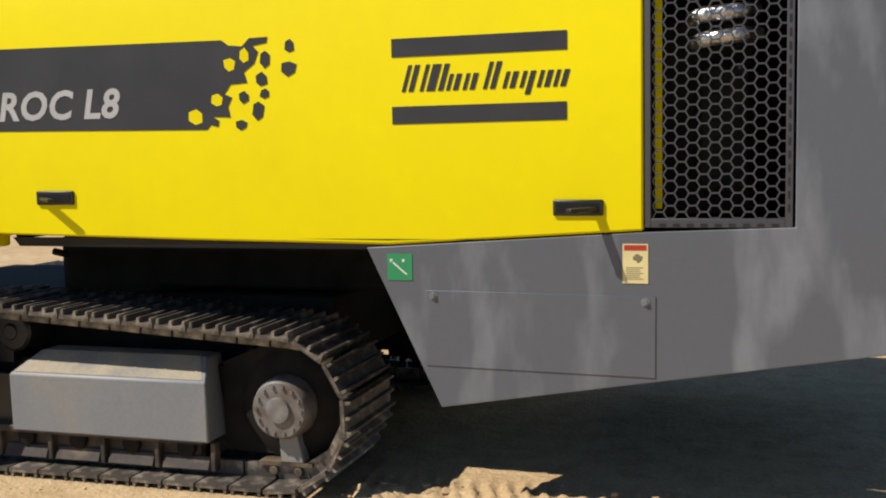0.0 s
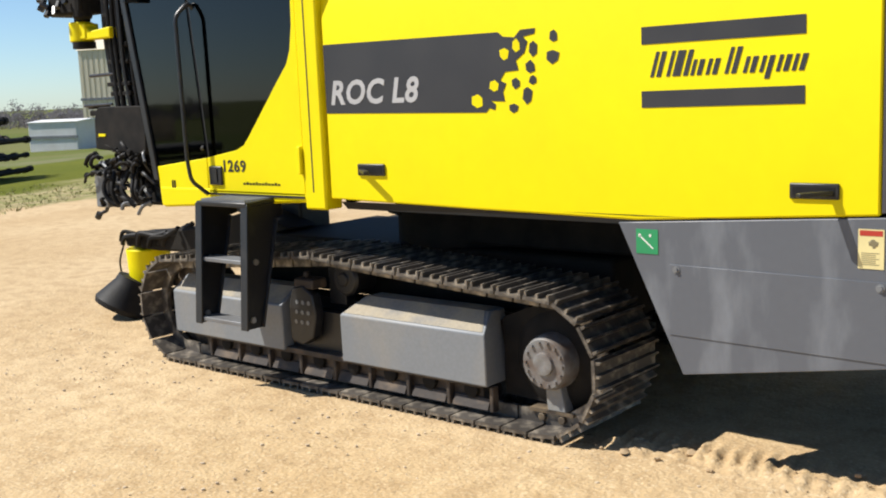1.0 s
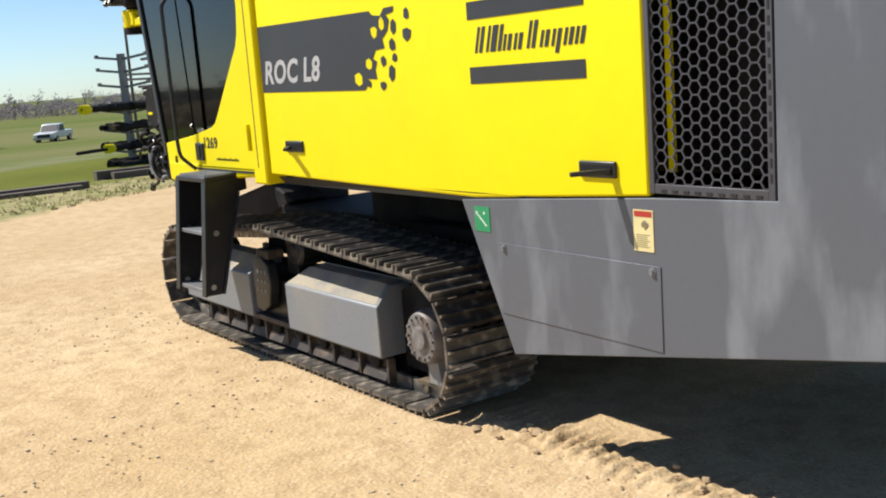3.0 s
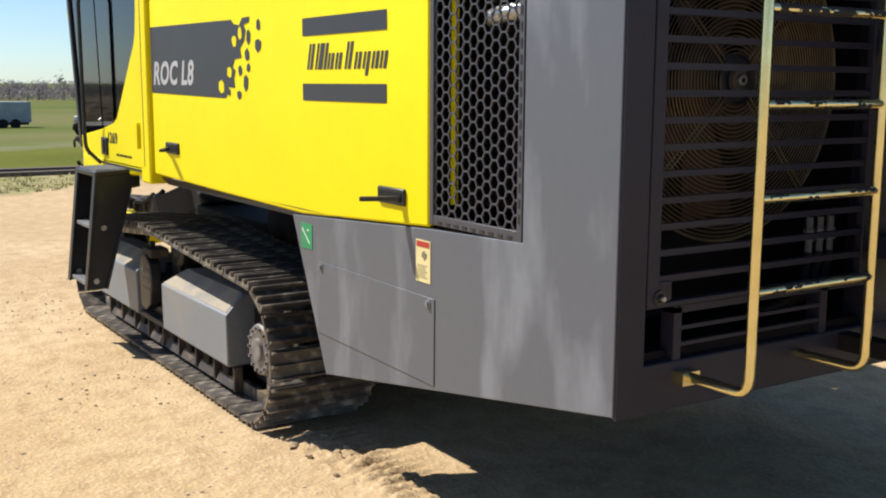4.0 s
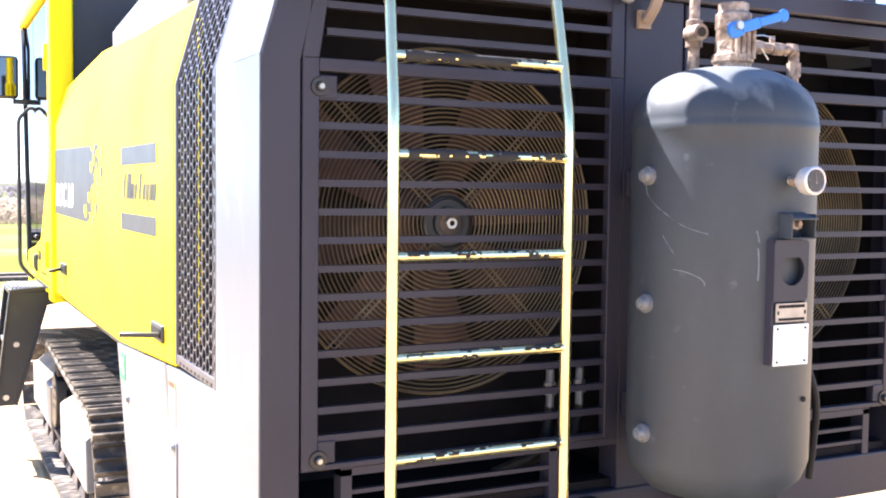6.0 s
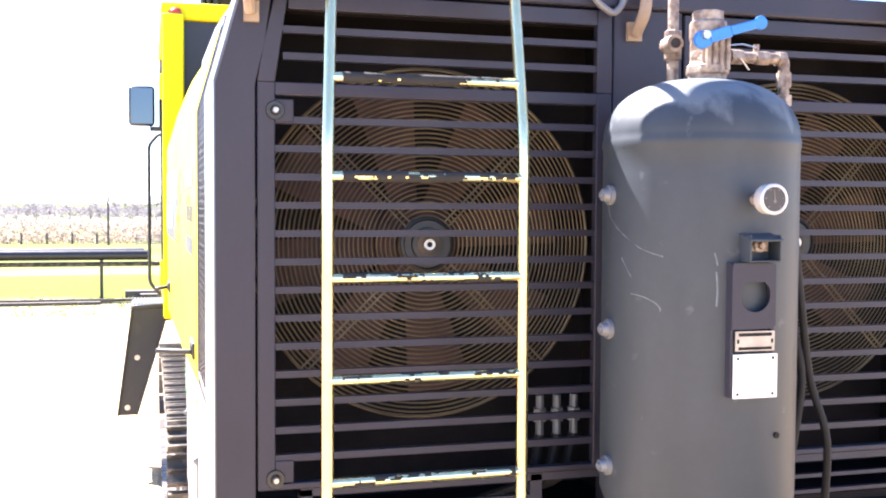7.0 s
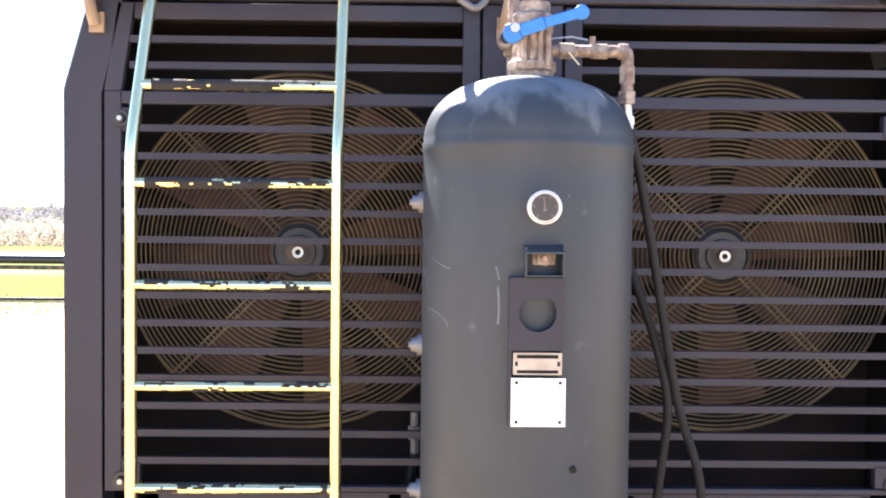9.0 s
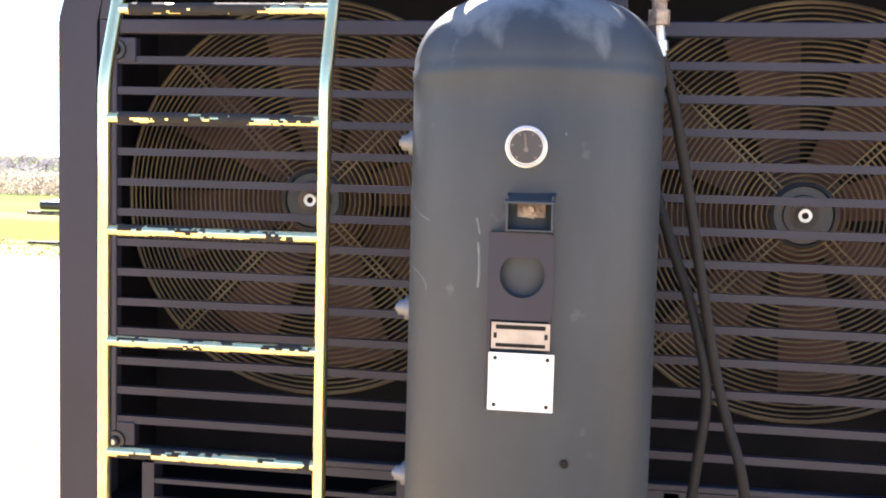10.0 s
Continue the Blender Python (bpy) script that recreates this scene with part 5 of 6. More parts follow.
part("rear_tee", M().lathe((0.953, 5.412, 2.078), (0, 0, 1), [(0.0, 0.022), (0.05, 0.022), (0.055, 0.016), (0.13, 0.016), (0.135, 0.024), (0.21, 0.024), (0.215, 0.015), (0.40, 0.015)], 12)
     .cyl((0.953, 5.395, 2.248), (1.013, 5.388, 2.248), 0.023, 12), BRASS, tank, "corroded pipe tee")
part("pipe_hole", M().lathe((1.014, 5.388, 2.248), (1, 0, 0), [(0, 0.014), (0.002, 0.014)], 12), BLACK, tank)
for pts in ([(1.069, 5.686, 2.025), (1.045, 5.715, 1.94), (1.02, 5.752, 1.77), (1.0, 5.803, 1.502), (0.98, 5.843, 1.313), (1.0, 5.896, 1.16), (0.95, 5.92, 0.9)],
            [(0.95, 5.66, 1.85), (0.97, 5.712, 1.685), (0.98, 5.780, 1.501), (0.99, 5.818, 1.335), (0.98, 5.795, 1.15), (0.95, 5.78, 0.9)]):
    part("air_hose", M().tube(pts, 0.0115, 12, 0.12), RUBBER, rig, "black rubber air hose")
part("tank_support", M().box(0.6, 1.25, 5.2, 5.26, 0.80, 0.86).box(0.6, 1.25, 5.6, 5.66, 0.80, 0.86).cyl((1.1, 5.43, 0.80), (1.1, 5.43, 0.95), 0.07, 12), DARK, rig, "", 0.005)
part("marker_rod", M().cyl((1.0, 5.22, 0.70), (1.0, 5.22, 0.90), 0.012, 8), mat("orange_rod", (0.7, 0.25, 0.03), 0.5), rig, "short orange rod")
part("drain_cock", M().cyl((1.1, 5.43, 0.70), (1.1, 5.43, 0.80), 0.025, 10).tube([(1.1, 5.43, 0.72), (1.2, 5.5, 0.72), (1.25, 5.6, 0.70)], 0.012, 8), STEEL, rig)

# ---- fittings on the rear roof edge ----
def work_lamp(y, turn):
    """Square lamp on a short bracket in front of the roof edge, turned outwards."""
    m = Matrix.Translation((0.885, y, 2.450)) @ Matrix.Rotation(radians(turn), 4, "Z")

    def placed(b):
        b.v = [tuple(m @ Vector(p)) for p in b.v]
        return b
    lamp = part("work_lamp", placed(M().box(-0.05, 0.045, -0.072, 0.072, -0.078, 0.078)), BLACK, rig, "square work lamp in a black housing", 0.025)
    part("lamp_rim", placed(M().box(0.04, 0.05, -0.066, 0.066, -0.072, 0.072)), BLACKSTEEL, lamp, "", 0.02)
    part("lamp_lens", placed(M().box(0.049, 0.056, -0.056, 0.056, -0.062, 0.062)), LENS, lamp, "cream lens", 0.02)
    part("lamp_bracket", M().box(0.70, 0.86, y - 0.015, y + 0.015, 2.486, 2.50), BLACKSTEEL, lamp)


work_lamp(4.37, 4)
work_lamp(6.44, -22)
part("conduit", M().tube([(0.74, 4.296, 2.315), (0.755, 4.288, 2.36), (0.73, 4.265, 2.45), (0.6, 4.255, 2.70)], 0.016, 10, 0.05).box(0.715, 0.735, 4.278, 4.318, 2.295, 2.35), TAN, rig, "bent tan conduit")
part("conduit", M().tube([(0.74, 5.405, 2.315), (0.78, 5.415, 2.37), (0.76, 5.43, 2.45), (0.73, 5.39, 2.62)], 0.018, 10, 0.05).box(0.712, 0.73, 5.385, 5.43, 2.295, 2.35), TAN, rig, "bent tan conduit")
part("loom", M().tube([(0.74, 5.235, 2.50), (0.75, 5.252, 2.44), (0.755, 5.275, 2.395), (0.755, 5.325, 2.365), (0.752, 5.350, 2.385), (0.745, 5.375, 2.44), (0.735, 5.40, 2.46)], 0.010, 8, 0.03), GALV, rig, "grey cable loom")
part("beacon", M().lathe((0.735, 5.43, 2.488), (0, 0, 1), [(0, 0.05), (0.03, 0.05), (0.035, 0.042), (0.11, 0.038), (0.125, 0.02)], 20), ORANGE, rig, "orange warning beacon")
part("marker_lamp", M().lathe((-3.345, 4.211, 3.005), (1, 0, 0), [(0, 0.04), (0.03, 0.04), (0.045, 0.025)], 16), RED, rig, "round red marker lamp")
part("beacon_tag", M().prism([(5.425, 2.442), (5.437, 2.432), (5.472, 2.462), (5.460, 2.474)], "x", 0.80, 0.802), WHITE, rig)
part("beam_upstand", M().box(0.60, 0.70, 5.342, 5.540, 2.460, 2.61), GREY_PLAIN, rig, "", 0.006)
for y in (4.40, 6.49):
    part("guard_rail_post", M().box(0.56, 0.62, y - 0.03, y + 0.03, 2.460, 3.05), GREY_PLAIN, rig, "", 0.004)
part("guard_rail", M().box(0.56, 0.62, 4.37, 6.52, 3.05, 3.09), GREY_PLAIN, rig, "", 0.004)
part("exhaust_stack", M().lathe((-0.2, 5.05, 2.4), (0, 0, 1), [(0, 0.13), (0.3, 0.13), (0.32, 0.1), (0.6, 0.1)], 24), BLACKSTEEL, rig, "black exhaust stack")
rnd = random.Random(31)
cable = [(0.715, 5.62, 2.492)]
for i in range(9):
    cable.append((0.715 + rnd.uniform(-0.01, 0.01), 5.68 + i * 0.07, 2.49 + rnd.random() * 0.014))
part("roof_cable", M().tube(cable, 0.005, 6, 0.03), BLACK, rig, "loose black cable along the roof edge")

# ---- drill feed ahead of the cab ----
FY = 4.50
feed = part("drill_feed", M().prism([(-5.97, 1.0), (-5.55, 1.0), (-5.42, 1.7), (-5.40, 4.5), (-5.90, 4.5), (-5.93, 2.6), (-5.90, 2.1), (-5.86, 1.7)], "y", FY + 0.12, FY + 0.42), DARK, rig, "greasy black drill feed hung with hoses", 0.015)
part("feed_rail", M().box(-5.80, -5.73, FY + 0.08, FY + 0.12, 1.0, 4.5), BLACKSTEEL, feed)
part("feed_rail", M().box(-5.56, -5.49, FY + 0.08, FY + 0.12, 1.0, 4.5), BLACKSTEEL, feed)
part("boom_cradle", M().box(-6.0, -5.5, FY + 0.38, 5.3, 1.05, 1.5), BLACKSTEEL, feed, "", 0.02)
clamp = part("rod_clamp", M().cyl((-6.22, FY, 2.20), (-6.22, FY, 2.345), 0.09, 20).box(-6.18, -6.08, FY - 0.06, FY + 0.06, 2.215, 2.33)
             .prism([(-6.16, 2.21), (-6.10, 2.315), (-6.04, 2.27), (-5.78, 2.285), (-5.78, 2.205)], "y", FY - 0.05, FY + 0.05), YELLOW, feed, "yellow rod clamp", 0.01)
part("clamp_jaw", M().cyl((-6.2, FY, 2.15), (-6.2, FY, 2.2), 0.085, 18), DARK, clamp)
part("clamp_shaft", M().cyl((-6.2, FY, 2.34), (-6.2, FY, 2.9), 0.06, 16), DARK, feed)
head = part("rotation_head", M().box(-6.50, -6.06, FY - 0.1, FY + 0.12, 2.40, 2.62).cyl((-6.12, FY - 0.04, 2.36), (-6.12, FY - 0.04, 2.62), 0.07, 12).cyl((-6.52, FY, 2.48), (-6.40, FY, 2.48), 0.06, 10), DARK, feed, "black rotation head", 0.02)
rnd = random.Random(12)
for i in range(9):
    p = Vector((rnd.uniform(-6.52, -6.05), FY - 0.12, rnd.uniform(2.40, 2.55)))
    part("head_fitting", M().cyl(p, p + Vector((rnd.uniform(-0.06, 0.06), -0.03, rnd.uniform(-0.06, 0.04))), 0.022, 7), BLACKSTEEL, head)
bank = part("valve_bank", M().prism([(-6.14, 1.40), (-5.50, 1.36), (-5.46, 1.71), (-6.05, 1.715), (-6.10, 1.69), (-6.13, 1.62)], "y", FY - 0.02, FY + 0.2)
            .box(-6.24, -6.0, FY, FY + 0.05, 1.70, 1.73).box(-6.20, -6.06, FY - 0.01, FY + 0.06, 1.65, 1.69), DARK, feed, "black valve bank with a yellow label", 0.008)
part("valve_label", M().box(-6.08, -5.99, FY - 0.026, FY - 0.02, 1.495, 1.515), YELLOW, bank)
part("pilot_rod", M().cyl((-6.16, FY, 1.945), (-5.86, FY + 0.02, 1.95), 0.012, 8), BLACKSTEEL, feed)
part("pilot_rod", M().cyl((-6.24, FY - 0.02, 1.725), (-5.9, FY, 1.73), 0.01, 8), BLACKSTEEL, feed)
for i in range(16):
    x, y = -5.93 + 0.03 * i, FY + 0.06 - 0.02 * (i % 3)
    k = [rnd.uniform(-0.035, 0.035) for _ in range(4)]
    part("feed_hose", M().tube([(x - 0.03, y, 4.45), (x + k[0], y - 0.02, 3.2), (x - 0.01 + k[1], y - 0.03, 2.3), (x + k[2], y - 0.02, 1.95), (x + 0.03 + k[3], y - 0.01, 1.68)], rnd.uniform(0.012, 0.022), 7, 0.25), RUBBER if i % 4 else BLACKSTEEL, feed)
for z in (1.79, 1.86, 2.02, 2.14, 2.36, 2.45):
    x = -5.90 - 0.05 * rnd.random()
    part("hose_clamp", M().box(x, -5.66, FY + 0.0, FY + 0.07, z, z + 0.03), DARK, feed, "", 0.005)
rnd = random.Random(77)
for i in range(110):
    low = i % 3 == 0
    p = Vector((rnd.uniform(-6.05 if low else -6.23, -5.5), FY + rnd.uniform(-0.08, 0.12), rnd.uniform(0.98, 1.24) if low else rnd.uniform(1.2, 1.42)))
    q = p + Vector((rnd.uniform(-0.13, 0.13), rnd.uniform(-0.05, 0.05), rnd.uniform(-0.09, 0.09)))
    r = rnd.uniform(0.007, 0.016)
    part("clamp_fitting", M().tube([p, (p + q) / 2 + Vector((0, -0.02, 0.02)), q], r, 7, 0.04).cyl(p, p.lerp(q, 0.22), r * 1.5, 6), (DARK, RUBBER, BLACKSTEEL, GALV, DARK, RUBBER, DARK)[i % 7], feed)
part("foot_box", M().box(-6.17, -6.01, FY - 0.04, FY + 0.12, 0.96, 1.235).box(-6.175, -6.005, FY - 0.045, FY + 0.125, 1.20, 1.24), GALV, feed, "grey steel box", 0.012)
for i in range(7):
    x = -6.0 + 0.06 * i
    part("feed_hose", M().tube([(x, FY, 1.24), (x + rnd.uniform(-0.05, 0.05), FY - 0.06, 1.1), (x + 0.04, FY - 0.03, 0.97 + 0.01 * i), (x + 0.22, FY + 0.1, 1.0)], 0.018, 8, 0.08), RUBBER, feed)
part("hanging_hook", M().tube([(-6.08, FY, 0.97), (-6.10, FY, 0.93), (-6.19, FY - 0.02, 0.90)], 0.014, 8, 0.02).cyl((-6.20, FY - 0.02, 0.875), (-6.17, FY - 0.02, 0.91), 0.025, 10), BLACKSTEEL, feed)
part("boom", M().prism([(-4.7, 0.75), (-4.7, 1.0), (-6.9, 1.35), (-6.9, 1.1)], "y", 5.2, 5.5), BLACKSTEEL, rig, "black boom", 0.02)
ds = part("dust_hood", M().lathe((-6.65, 5.39, 0.25), (0, 0, 1), [(0.0, 0.15), (0.0, 0.165), (0.27, 0.18), (0.28, 0.17)], 28), YELLOW, rig, "yellow jack drum with black rubber skirt", 0.004)
part("hood_skirt", M().lathe((-6.74, 5.16, 0.03), (0.30, 0.42, 1), [(0, 0.24), (0.04, 0.25), (0.22, 0.16), (0.28, 0.15)], 28), RUBBER, ds, "black rubber skirt")
part("hood_cable", M().tube([(-6.8, 5.26, 0.56), (-6.84, 5.23, 0.42), (-6.83, 5.24, 0.28)], 0.008, 6, 0.05).lathe((-6.83, 5.24, 0.25), (0, 0, 1), [(0, 0.012), (0.03, 0.015)], 8), RUBBER, ds)
arm = part("jack_arm", M().prism([(-6.82, 0.535), (-6.84, 0.64), (-6.5, 0.67), (-5.9, 0.74), (-5.2, 0.9), (-4.8, 0.78), (-5.5, 0.55), (-6.4, 0.525)], "y", 5.24, 5.54), DARK, rig, "greasy black jack arm", 0.02)
ds.location, arm.location = (0.2, -0.32, 0.02), (0.25, -0.3, 0.03)
rnd = random.Random(44)
for i in range(9):
    x, y = -6.86 + 0.07 * i, 5.22 + rnd.uniform(-0.03, 0.05)
    part("hood_hose", M().tube([(x, y, 0.56 + rnd.uniform(0, 0.04)), (x + 0.06, y - 0.02, 0.63 + rnd.uniform(0, 0.05)), (x + 0.2, y + 0.02, 0.64 + rnd.uniform(0, 0.05)), (x + 0.34, y + 0.05, 0.6 + 0.02 * i)], rnd.uniform(0.014, 0.026), 7, 0.06), RUBBER if i % 3 else DARK, arm)

# ---- yard and distance ----
def gz(x, y):
    return ground_height(x, y)


def pipe_rack():
    o = Vector((-29.0, 12.15, gz(-29.0, 12.15) - 0.06))
    d = Vector((-2.1, 2.78, 0.0)).normalized()
    s = Vector((d.y, -d.x, 0.0))
    span = 4.0
    rk = thing("pipe_rack", tuple(o), "grey steel rack stacked with drill pipes", "rack")
    for k in (0.0, span):
        p = o + d * k
        part("post", M().beam(p, p + Vector((0, 0, 3.33)), 0.16, 0.2, d), GALV, rk)
        for z in (3.20, 2.82, 2.38, 1.62, 1.03, 0.44):
            for g in (-1, 1):
                part("arm", M().beam(p + Vector((0, 0, z - 0.04)), p + s * g * 0.85 + Vector((0, 0, z + 0.07)), 0.07, 0.07)
                     .box(*[c for q, h in zip(p + s * g * 0.85 + Vector((0, 0, z + 0.09)), (0.05, 0.05, 0.05)) for c in (q - h, q + h)]), GALV, rk)
        part("foot", M().beam(p - s * 0.85 + Vector((0, 0, 0.06)), p + s * 0.85 + Vector((0, 0, 0.06)), 0.19, 0.12), GALV, rk)
    for z in (2.71, 2.56):
        part("brace", M().beam(o + Vector((0, 0, z)), o + d * span + Vector((0, 0, z)), 0.07, 0.07), GALV, rk)
    rnd = random.Random(5)
    for z in (1.72, 1.12, 0.56, 0.07):
        for g in (-1, 1):
            for i in range(4):
                off = g * (0.2 + 0.165 * i)
                a = o - d * (rnd.uniform(0.5, 1.5) if g > 0 else rnd.uniform(-0.1, 0.6)) + s * off + Vector((0, 0, z + 0.08))
                b = o + d * (span + rnd.uniform(1.2, 3.6)) + s * off + Vector((0, 0, z + 0.08 + rnd.uniform(0, 0.07)))
                r = rnd.uniform(0.055, 0.105)
                bm = M().tube([a, b], r, 8)
                for q in (0.0, 0.34, 0.68, 1.0):
                    c = a.lerp(b, q)
                    bm.tube([c - d * 0.11, c + d * 0.11], r * 1.35, 8)
                solid("drill_pipe", bm, RUST if i == 1 else PIPE, "dark steel drill pipe lying on the rack", "pipe", "pipes on the rack", at=tuple((a + b) / 2))
    for k, off in ((-1.6, 0.62), (0.4, 0.72), (2.4, 0.72), (span + 0.3, 0.72)):
        e = o + d * k + s * off + Vector((0, 0, 1.90))
        solid("tie_strap", M().beam(e + s * 0.1 - Vector((0, 0, 0.07)), e - s * 0.12 + Vector((0, 0, 0.01)), 0.05, 0.05), WHITE, "white strap over the drill pipes", "strap", "straps on the rack", at=tuple(e))
    for along, off, z, r in ((-2.9, 0.62, 1.80, 0.13), (-2.0, 0.62, 0.66, 0.12)):
        e = o + d * along + s * off + Vector((0, 0, z))
        bit = thing("drill_bit", tuple(e), "yellow drill bit on the end of a pipe", "drill bit", "bits on the rack")
        part("bit_head", M().lathe(e - d * 0.05, d, [(0, 0.09), (0.04, r), (0.22, r), (0.27, 0.08)], 14), YELLOW, bit)
        part("bit_shank", M().lathe(e + d * 0.22, d, [(0, 0.09), (0.8, 0.09), (0.82, 0.12), (3.2, 0.12)], 12), PIPE, bit)
        if z < 1:
            part("pilot_tip", M().lathe(e - d * 1.5, d, [(0, 0.02), (0.06, 0.05), (1.5, 0.05)], 8), PIPE, bit)
        for i in range(6):
            c = e + s * 0.09 * math.cos(i * 1.047) + Vector((0, 0, 0.09 * math.sin(i * 1.047)))
            part("bit_cone", M().cyl(c - d * 0.14, c + d * 0.06, 0.05, 7), YELLOW, bit)


pipe_rack()


def pipe_stand(y0, y1, x, z, posts):
    st = thing("pipe_stand", (x, (y0 + y1) / 2, gz(x, y0)), "low stand carrying long black pipes", "rack", "pipe stands on the grass edge")
    part("top_pipe", M().cyl((x, y0, z), (x, y1, z), 0.1, 12), BLACKSTEEL, st)
    part("top_pipe", M().cyl((x - 0.21, y0 + 0.1, z + 0.03), (x - 0.21, y1 - 0.1, z + 0.03), 0.1, 12), BLACKSTEEL, st)
    part("lower_pipe", M().cyl((x + 0.05, y0 - 0.3, z - 0.17), (x + 0.05, y1 + 0.2, z - 0.17), 0.045, 10), RUST, st)
    for y in posts:
        part("post", M().box(x - 0.04, x + 0.04, y - 0.03, y + 0.03, -0.2, z - 0.1), BLACKSTEEL, st)
    part("ground_pipe", M().cyl((x + 0.2, y0 - 0.2, -0.06), (x + 0.2, y1, -0.06), 0.035, 10), RUST, st)


pipe_stand(0.10, 4.09, -17.9, 0.80, (0.40, 3.19))
pipe_stand(-6.5, -1.4, -17.9, 0.74, (-5.6, -4.2, -2.1))
for i, (x, y0, y1) in enumerate(((-19.2, 3.6, 7.8), (-21.6, 8.7, 10.6), (-17.3, -1.0, 3.4))):
    for q, (dx, w, h) in enumerate(((0.0, 0.12, 0.0), (0.28, 0.12, -0.05)) if i < 2 else ((0.0, 0.07, 0.0), (0.28, 0.06, -0.02))):
        tm = M().box(x + dx - w, x + dx + w, y0 + 0.3 * q, y1 - 0.2 * q, -0.3, h)
        solid("timber", tm, WOOD, "weathered timber lying on the dry grass", "timber", "timbers by the grass", at=(x + dx, (y0 + y1) / 2, 0))


def pickup():
    o = (-100.4, 29.3, gz(-100.4, 29.3))
    t = thing("pickup_truck", o, "white pickup truck parked on the far lane", "pickup truck")
    X, Y, Z = o
    k = 1.0
    a = math.radians(-35)

    def tr(m):
        m.v = [(X + k * (x * math.cos(a) - y * math.sin(a)), Y + k * (x * math.sin(a) + y * math.cos(a)), Z + k * z) for x, y, z in m.v]
        return m
    part("body", tr(M().prism([(-2.6, 0.5), (2.6, 0.5), (2.65, 0.95), (1.2, 1.1), (-2.6, 1.1)], "y", -0.95, 0.95)), CARWHITE, t, "", 0.05)
    part("cabin", tr(M().prism([(1.15, 1.08), (0.55, 1.75), (-0.55, 1.78), (-0.75, 1.08)], "y", -0.85, 0.85)), CARWHITE, t, "", 0.06)
    part("windscreen", tr(M().prism([(1.12, 1.13), (0.62, 1.68), (0.66, 1.70), (1.17, 1.13)], "y", -0.75, 0.75)), BLACK, t)
    for s_ in (-1, 1):
        part("side_window", tr(M().prism([(0.85, 1.15), (0.5, 1.65), (-0.45, 1.66), (-0.6, 1.15)], "y", s_ * 0.853, s_ * 0.862)), BLACK, t)
        for x in (-1.7, 1.75):
            w = part("wheel", tr(M().cyl((x, s_ * 0.72, 0.36), (x, s_ * 0.97, 0.36), 0.36, 18)), RUBBER, t)
            part("rim", tr(M().cyl((x, s_ * 0.971, 0.36), (x, s_ * 0.975, 0.36), 0.2, 14)), STEEL, w)
    part("grille", tr(M().box(2.64, 2.68, -0.6, 0.6, 0.6, 0.9)), BLACK, t)
    part("bumper", tr(M().box(2.62, 2.78, -0.95, 0.95, 0.42, 0.6)), STEEL, t)


pickup()


def ribbed_block(name, corner, along, length, depth, height, material, label, category, ribs, roof):
    d = Vector((math.cos(along), math.sin(along), 0))
    s = Vector((-d.y, d.x, 0))
    c = Vector(corner)
    b = thing(name, corner, label, category)

    def P(u, v, z):
        return tuple(c + d * u + s * v + Vector((0, 0, z)))
    w = M()
    n = ribs
    for side_v in (0.0, depth):
        for i in range(n):
            u0, u1 = length * i / n, length * (i + 0.6) / n
            w.beam(P((u0 + u1) / 2, side_v, 0), P((u0 + u1) / 2, side_v, height), u1 - u0, 0.12, tuple(s))
    w.add([P(u, v, z) for z in (0, height) for v in (0, depth) for u in (0, length)],
          [(0, 2, 3, 1), (4, 5, 7, 6), (0, 1, 5, 4), (2, 6, 7, 3), (0, 4, 6, 2), (1, 3, 7, 5)])
    part("wall", w, material, b, smooth=0)
    part("roof", M().add([P(-0.2, -0.2, height), P(length + 0.2, -0.2, height), P(length + 0.2, depth + 0.2, height), P(-0.2, depth + 0.2, height),
                          P(-0.2, depth / 2, height + roof), P(length + 0.2, depth / 2, height + roof)],
                         [(0, 1, 5, 4), (2, 3, 4, 5), (0, 4, 3), (1, 2, 5), (0, 3, 2, 1)]), material, b, smooth=0)
    part("trim", M().beam(P(-0.1, -0.1, height * 0.5), P(length + 0.1, -0.1, height * 0.5), 0.1, 0.25), GALV, b)
    return b


ribbed_block("metal_building", (-94.7, 58.1, gz(-94.7, 58.1) - 0.1), math.radians(25), 24, 8, 9.6, SIDING, "beige ribbed metal building beyond the grass", "building", 40, 1.6)
ribbed_block("white_shed", (-88.2, 48.6, gz(-88, 48.6) - 0.1), math.radians(20), 5.2, 4, 2.7, WHITESHEET, "low white ribbed metal shed", "shed", 26, 0.2)


def trailer():
    o = (-93.5, 17.2, gz(-93.5, 17.2))
    t = thing("box_trailer", o, "long pale blue-grey trailer parked across the field", "trailer")
    x, y, z = o
    part("body", M().box(x - 1.2, x + 1.2, y - 4.7, y + 4.7, z + 0.5, z + 2.25), mat("pale_blue_trailer_sheet", (0.34, 0.37, 0.42), 0.5, 0, (0.22, 0.24, 0.28), 0.8, 0.8, fine=3), t, "", 0.05)
    part("skirt", M().box(x - 1.0, x + 1.05, y - 4.5, y + 4.5, z + 0.3, z + 0.55), BLACKSTEEL, t)
    for yy in (-3.4, 2.4, 3.4):
        part("wheel", M().cyl((x + 0.95, y + yy, z + 0.4), (x + 1.22, y + yy, z + 0.4), 0.42, 16), RUBBER, t)


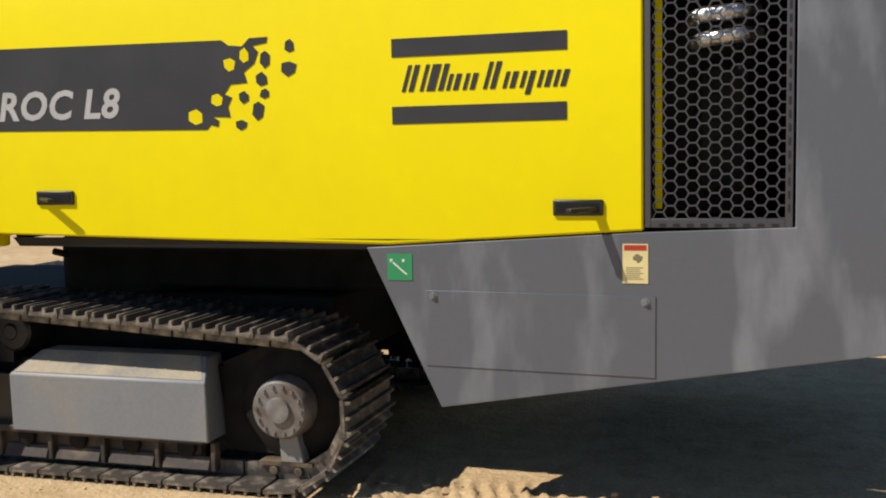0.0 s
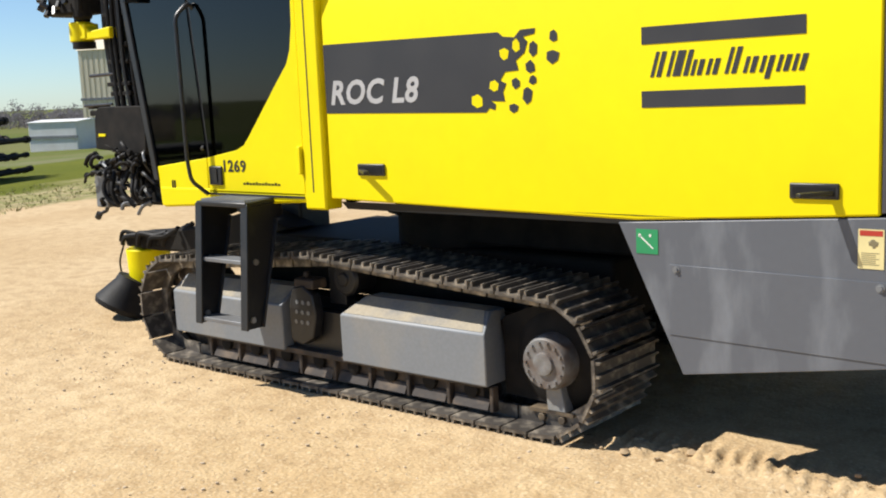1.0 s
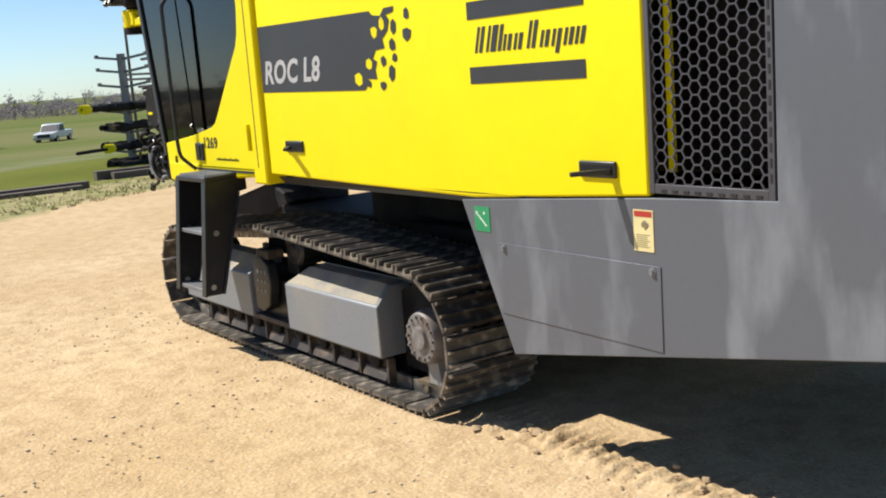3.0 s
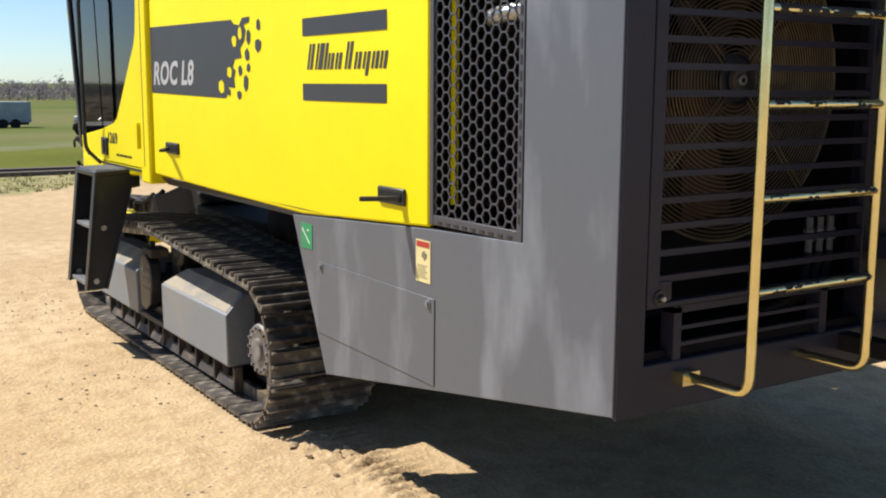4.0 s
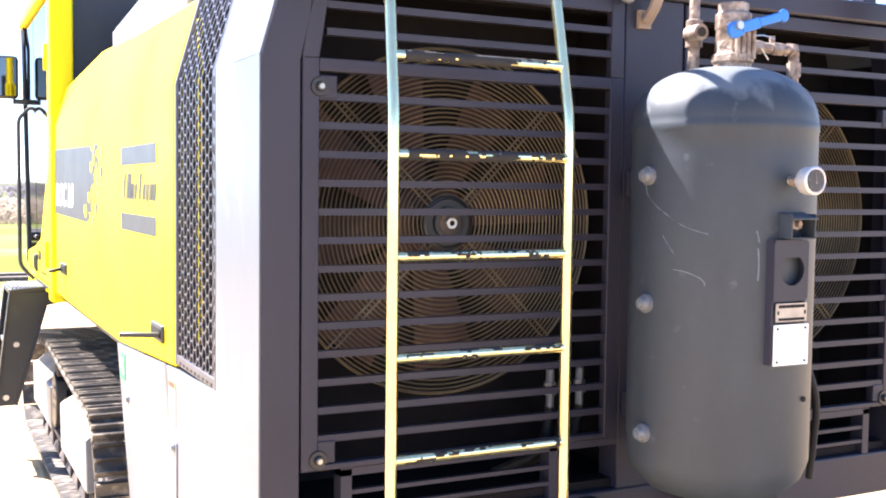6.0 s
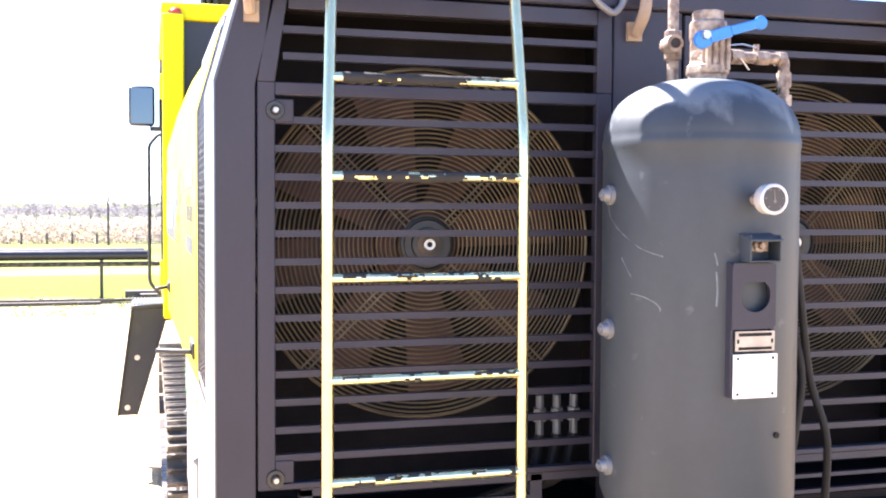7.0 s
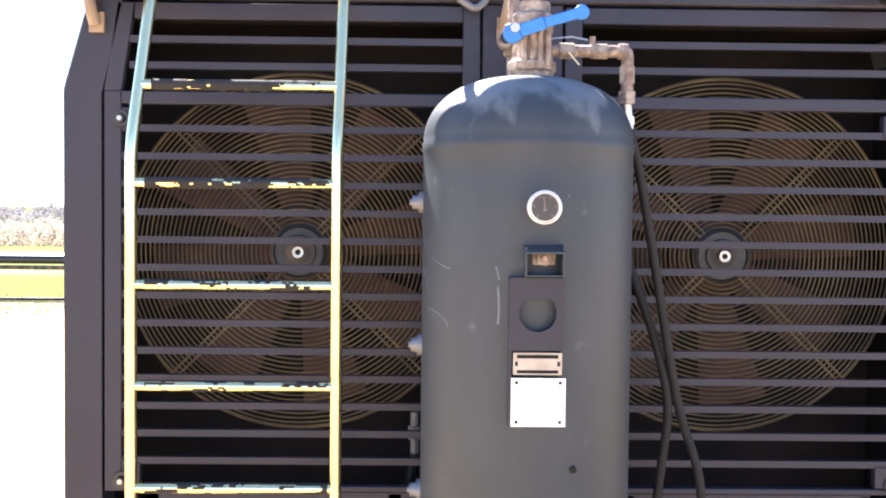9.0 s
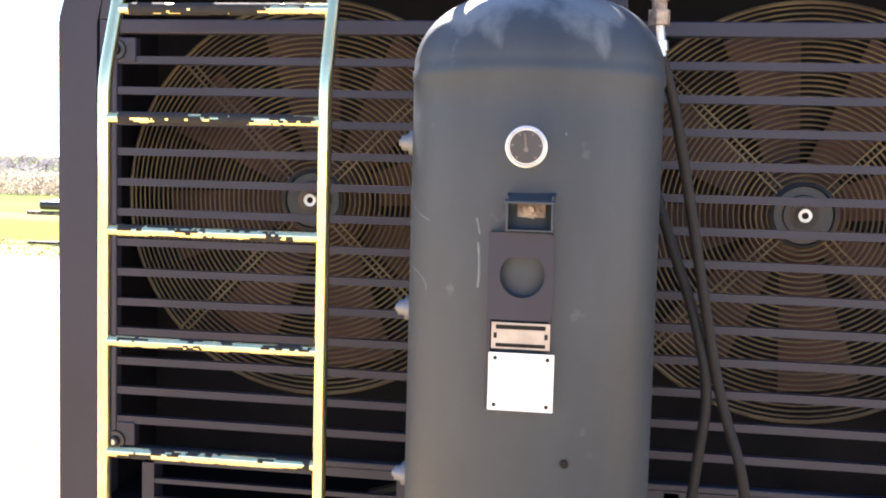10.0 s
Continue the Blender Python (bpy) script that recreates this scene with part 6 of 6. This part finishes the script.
trailer()
pole = thing("utility_pole", (-61.5, 23.74, gz(-61.5, 23.74)), "thin wooden utility pole", "pole", "utility poles")
part("shaft", M().lathe((-61.5, 23.74, gz(-61.5, 23.74)), (0, 0, 1), [(0, 0.1), (5.75 - gz(-61.5, 23.74), 0.08)], 10), WOOD, pole)
pole2 = thing("utility_pole", (-102.0, 0.54, gz(-102, 0.54)), "thin wooden utility pole", "pole", "utility poles")
part("shaft", M().lathe((-102.0, 0.54, gz(-102, 0.54)), (0, 0, 1), [(0, 0.12), (7.3, 0.08)], 10), WOOD, pole2)
for i in range(9):
    x, y = -107.0, -19.5 + i * 2.35
    solid("fence_post", M().cyl((x, y, gz(x, y)), (x, y, gz(x, y) + 1.2), 0.1, 8), WOOD, "weathered wooden fence post in the field", "fence post", "field fence", at=(x, y, gz(x, y)))
gate = thing("field_gate", (-101.7, 4.2, gz(-101.7, 4.2)), "grey tube field gate", "gate")
for i in range(4):
    part("bar", M().cyl((-101.7, 3.1, gz(-101.7, 4.2) + 0.25 + 0.28 * i), (-101.7, 5.3, gz(-101.7, 4.2) + 0.25 + 0.28 * i), 0.03, 6), GALV, gate)
for y in (3.1, 4.2, 5.3):
    part("upright", M().cyl((-101.7, y, gz(-101.7, 4.2)), (-101.7, y, gz(-101.7, 4.2) + 1.2), 0.035, 6), GALV, gate)


def tree_mesh(m, leaves, x, y, h, seed, thin):
    """Tapered trunk, forking limbs and a ragged crown of small tufts."""
    rnd = random.Random(seed)
    z = gz(x, y) - 0.3
    lean = rnd.uniform(-0.05, 0.05) * h
    m.lathe((x, y, z), (lean, rnd.uniform(-0.05, 0.05) * h, h * 0.6), [(0, 0.035 * h * 0.6), (h * 0.35, 0.022 * h * 0.6), (h * 0.6, 0.008 * h)], 5)
    for i in range(9):
        a, t = rnd.uniform(0, 6.283), rnd.uniform(0.25, 0.6)
        p = Vector((x + lean * t, y, z + h * t))
        q = p + Vector((math.cos(a), math.sin(a), rnd.uniform(0.5, 1.1))) * h * rnd.uniform(0.18, 0.36)
        m.tube([p, (p + q) / 2 + Vector((0, 0, 0.03 * h)), q], 0.006 * h, 4)
        for j in range(thin):
            c = p.lerp(q, rnd.uniform(0.4, 1.15)) + Vector([rnd.gauss(0, 0.075 * h) for _ in range(3)])
            r = rnd.uniform(0.018, 0.045) * h
            n1 = Vector([rnd.gauss(0, 1) for _ in range(3)]).normalized()
            n2 = n1.orthogonal().normalized()
            n3 = n1.cross(n2)
            leaves.add([c + n2 * r, c + n3 * r * 0.7, c - n2 * r, c - n3 * r * 0.7, c + n1 * r * 0.5], [(0, 1, 4), (1, 2, 4), (2, 3, 4), (3, 0, 4)])


def woods():
    rnd = random.Random(21)
    bark, twig = M(), M()
    for i in range(520):
        a = math.radians(rnd.uniform(140, 216))
        d = rnd.uniform(230, 300)
        x, y = d * math.cos(a), d * math.sin(a)
        tree_mesh(bark, twig, x, y, rnd.uniform(3.2, 5.4) * (1.35 if rnd.random() < 0.15 else 1), 300 + i, 13)
    w = tagged(new("far_woods", bark.mesh("far_woods", BARK, 0)), "distant line of bare brown winter trees", "trees", "", "stuff")
    ob = new("crowns", twig.mesh("crowns", TWIG, 0))
    ob.parent = w
    # dense undergrowth below the far trees, and a band of scrub nearer by

    def clump(m, x, y, z, r):
        n1 = Vector([rnd.gauss(0, 1) for _ in range(3)]).normalized()
        n2 = n1.orthogonal().normalized()
        n3, c = n1.cross(n2), Vector((x, y, z))
        m.add([c + n2 * r, c + n3 * r * 0.7, c - n2 * r, c - n3 * r * 0.7, c + n1 * r * 0.5], [(0, 1, 4), (1, 2, 4), (2, 3, 4), (3, 0, 4)])
    under = M()
    for i in range(28000):
        a, d = rnd.uniform(2.44, 3.78), rnd.uniform(232, 262)
        x, y = d * math.cos(a), d * math.sin(a)
        top = 2.6 + 1.8 * noise.noise((a * 40, 0, 0)) + 1.0 * noise.noise((a * 150, 3, 0))
        clump(under, x, y, gz(x, y) + rnd.random() ** 0.8 * max(0.8, top), rnd.uniform(0.15, 0.36))
    ob = new("undergrowth", under.mesh("undergrowth", TWIG, 0))
    ob.parent = w
    s2 = M()
    for i in range(36000):
        a, d = rnd.uniform(3.0, 3.72), rnd.uniform(112, 128)
        x, y = 4 + d * math.cos(a), 4 + d * math.sin(a)
        top = 2.5 + 0.5 * noise.noise((a * 60, 0, 2)) + 0.4 * noise.noise((a * 220, 3, 1))
        clump(s2, x, y, gz(x, y) + rnd.random() * max(0.45, top), rnd.uniform(0.08, 0.22))
    tagged(new("field_scrub", s2.mesh("field_scrub", SCRUB, 0)), "pale scrub bushes along the field edge", "bushes", "", "stuff")


woods()


def grass_edge():
    rnd = random.Random(8)
    m = M()
    for i in range(2600):
        y = rnd.uniform(-8, 15)
        x = -14.4 - 0.75 * max(0.0, y - 6) - rnd.random() ** 1.6 * 5.0
        h, a = rnd.uniform(0.02, 0.075), rnd.uniform(0, 6.283)
        dx, dy = math.cos(a) * 0.012, math.sin(a) * 0.012
        lx, ly = rnd.gauss(0, 0.04), rnd.gauss(0, 0.04)
        g = gz(x, y)
        for q in range(3):
            ox, oy = rnd.gauss(0, 0.03), rnd.gauss(0, 0.03)
            m.add([(x + ox - dx, y + oy - dy, g - 0.01), (x + ox + dx, y + oy + dy, g - 0.01), (x + ox + lx + rnd.gauss(0, 0.02), y + oy + ly, g + h)], [(0, 1, 2)])
    solid("rough_grass", m, BLADEGRASS, "rough dry tufts where the gravel meets the grass", "grass", kind="stuff", smooth=0)


grass_edge()
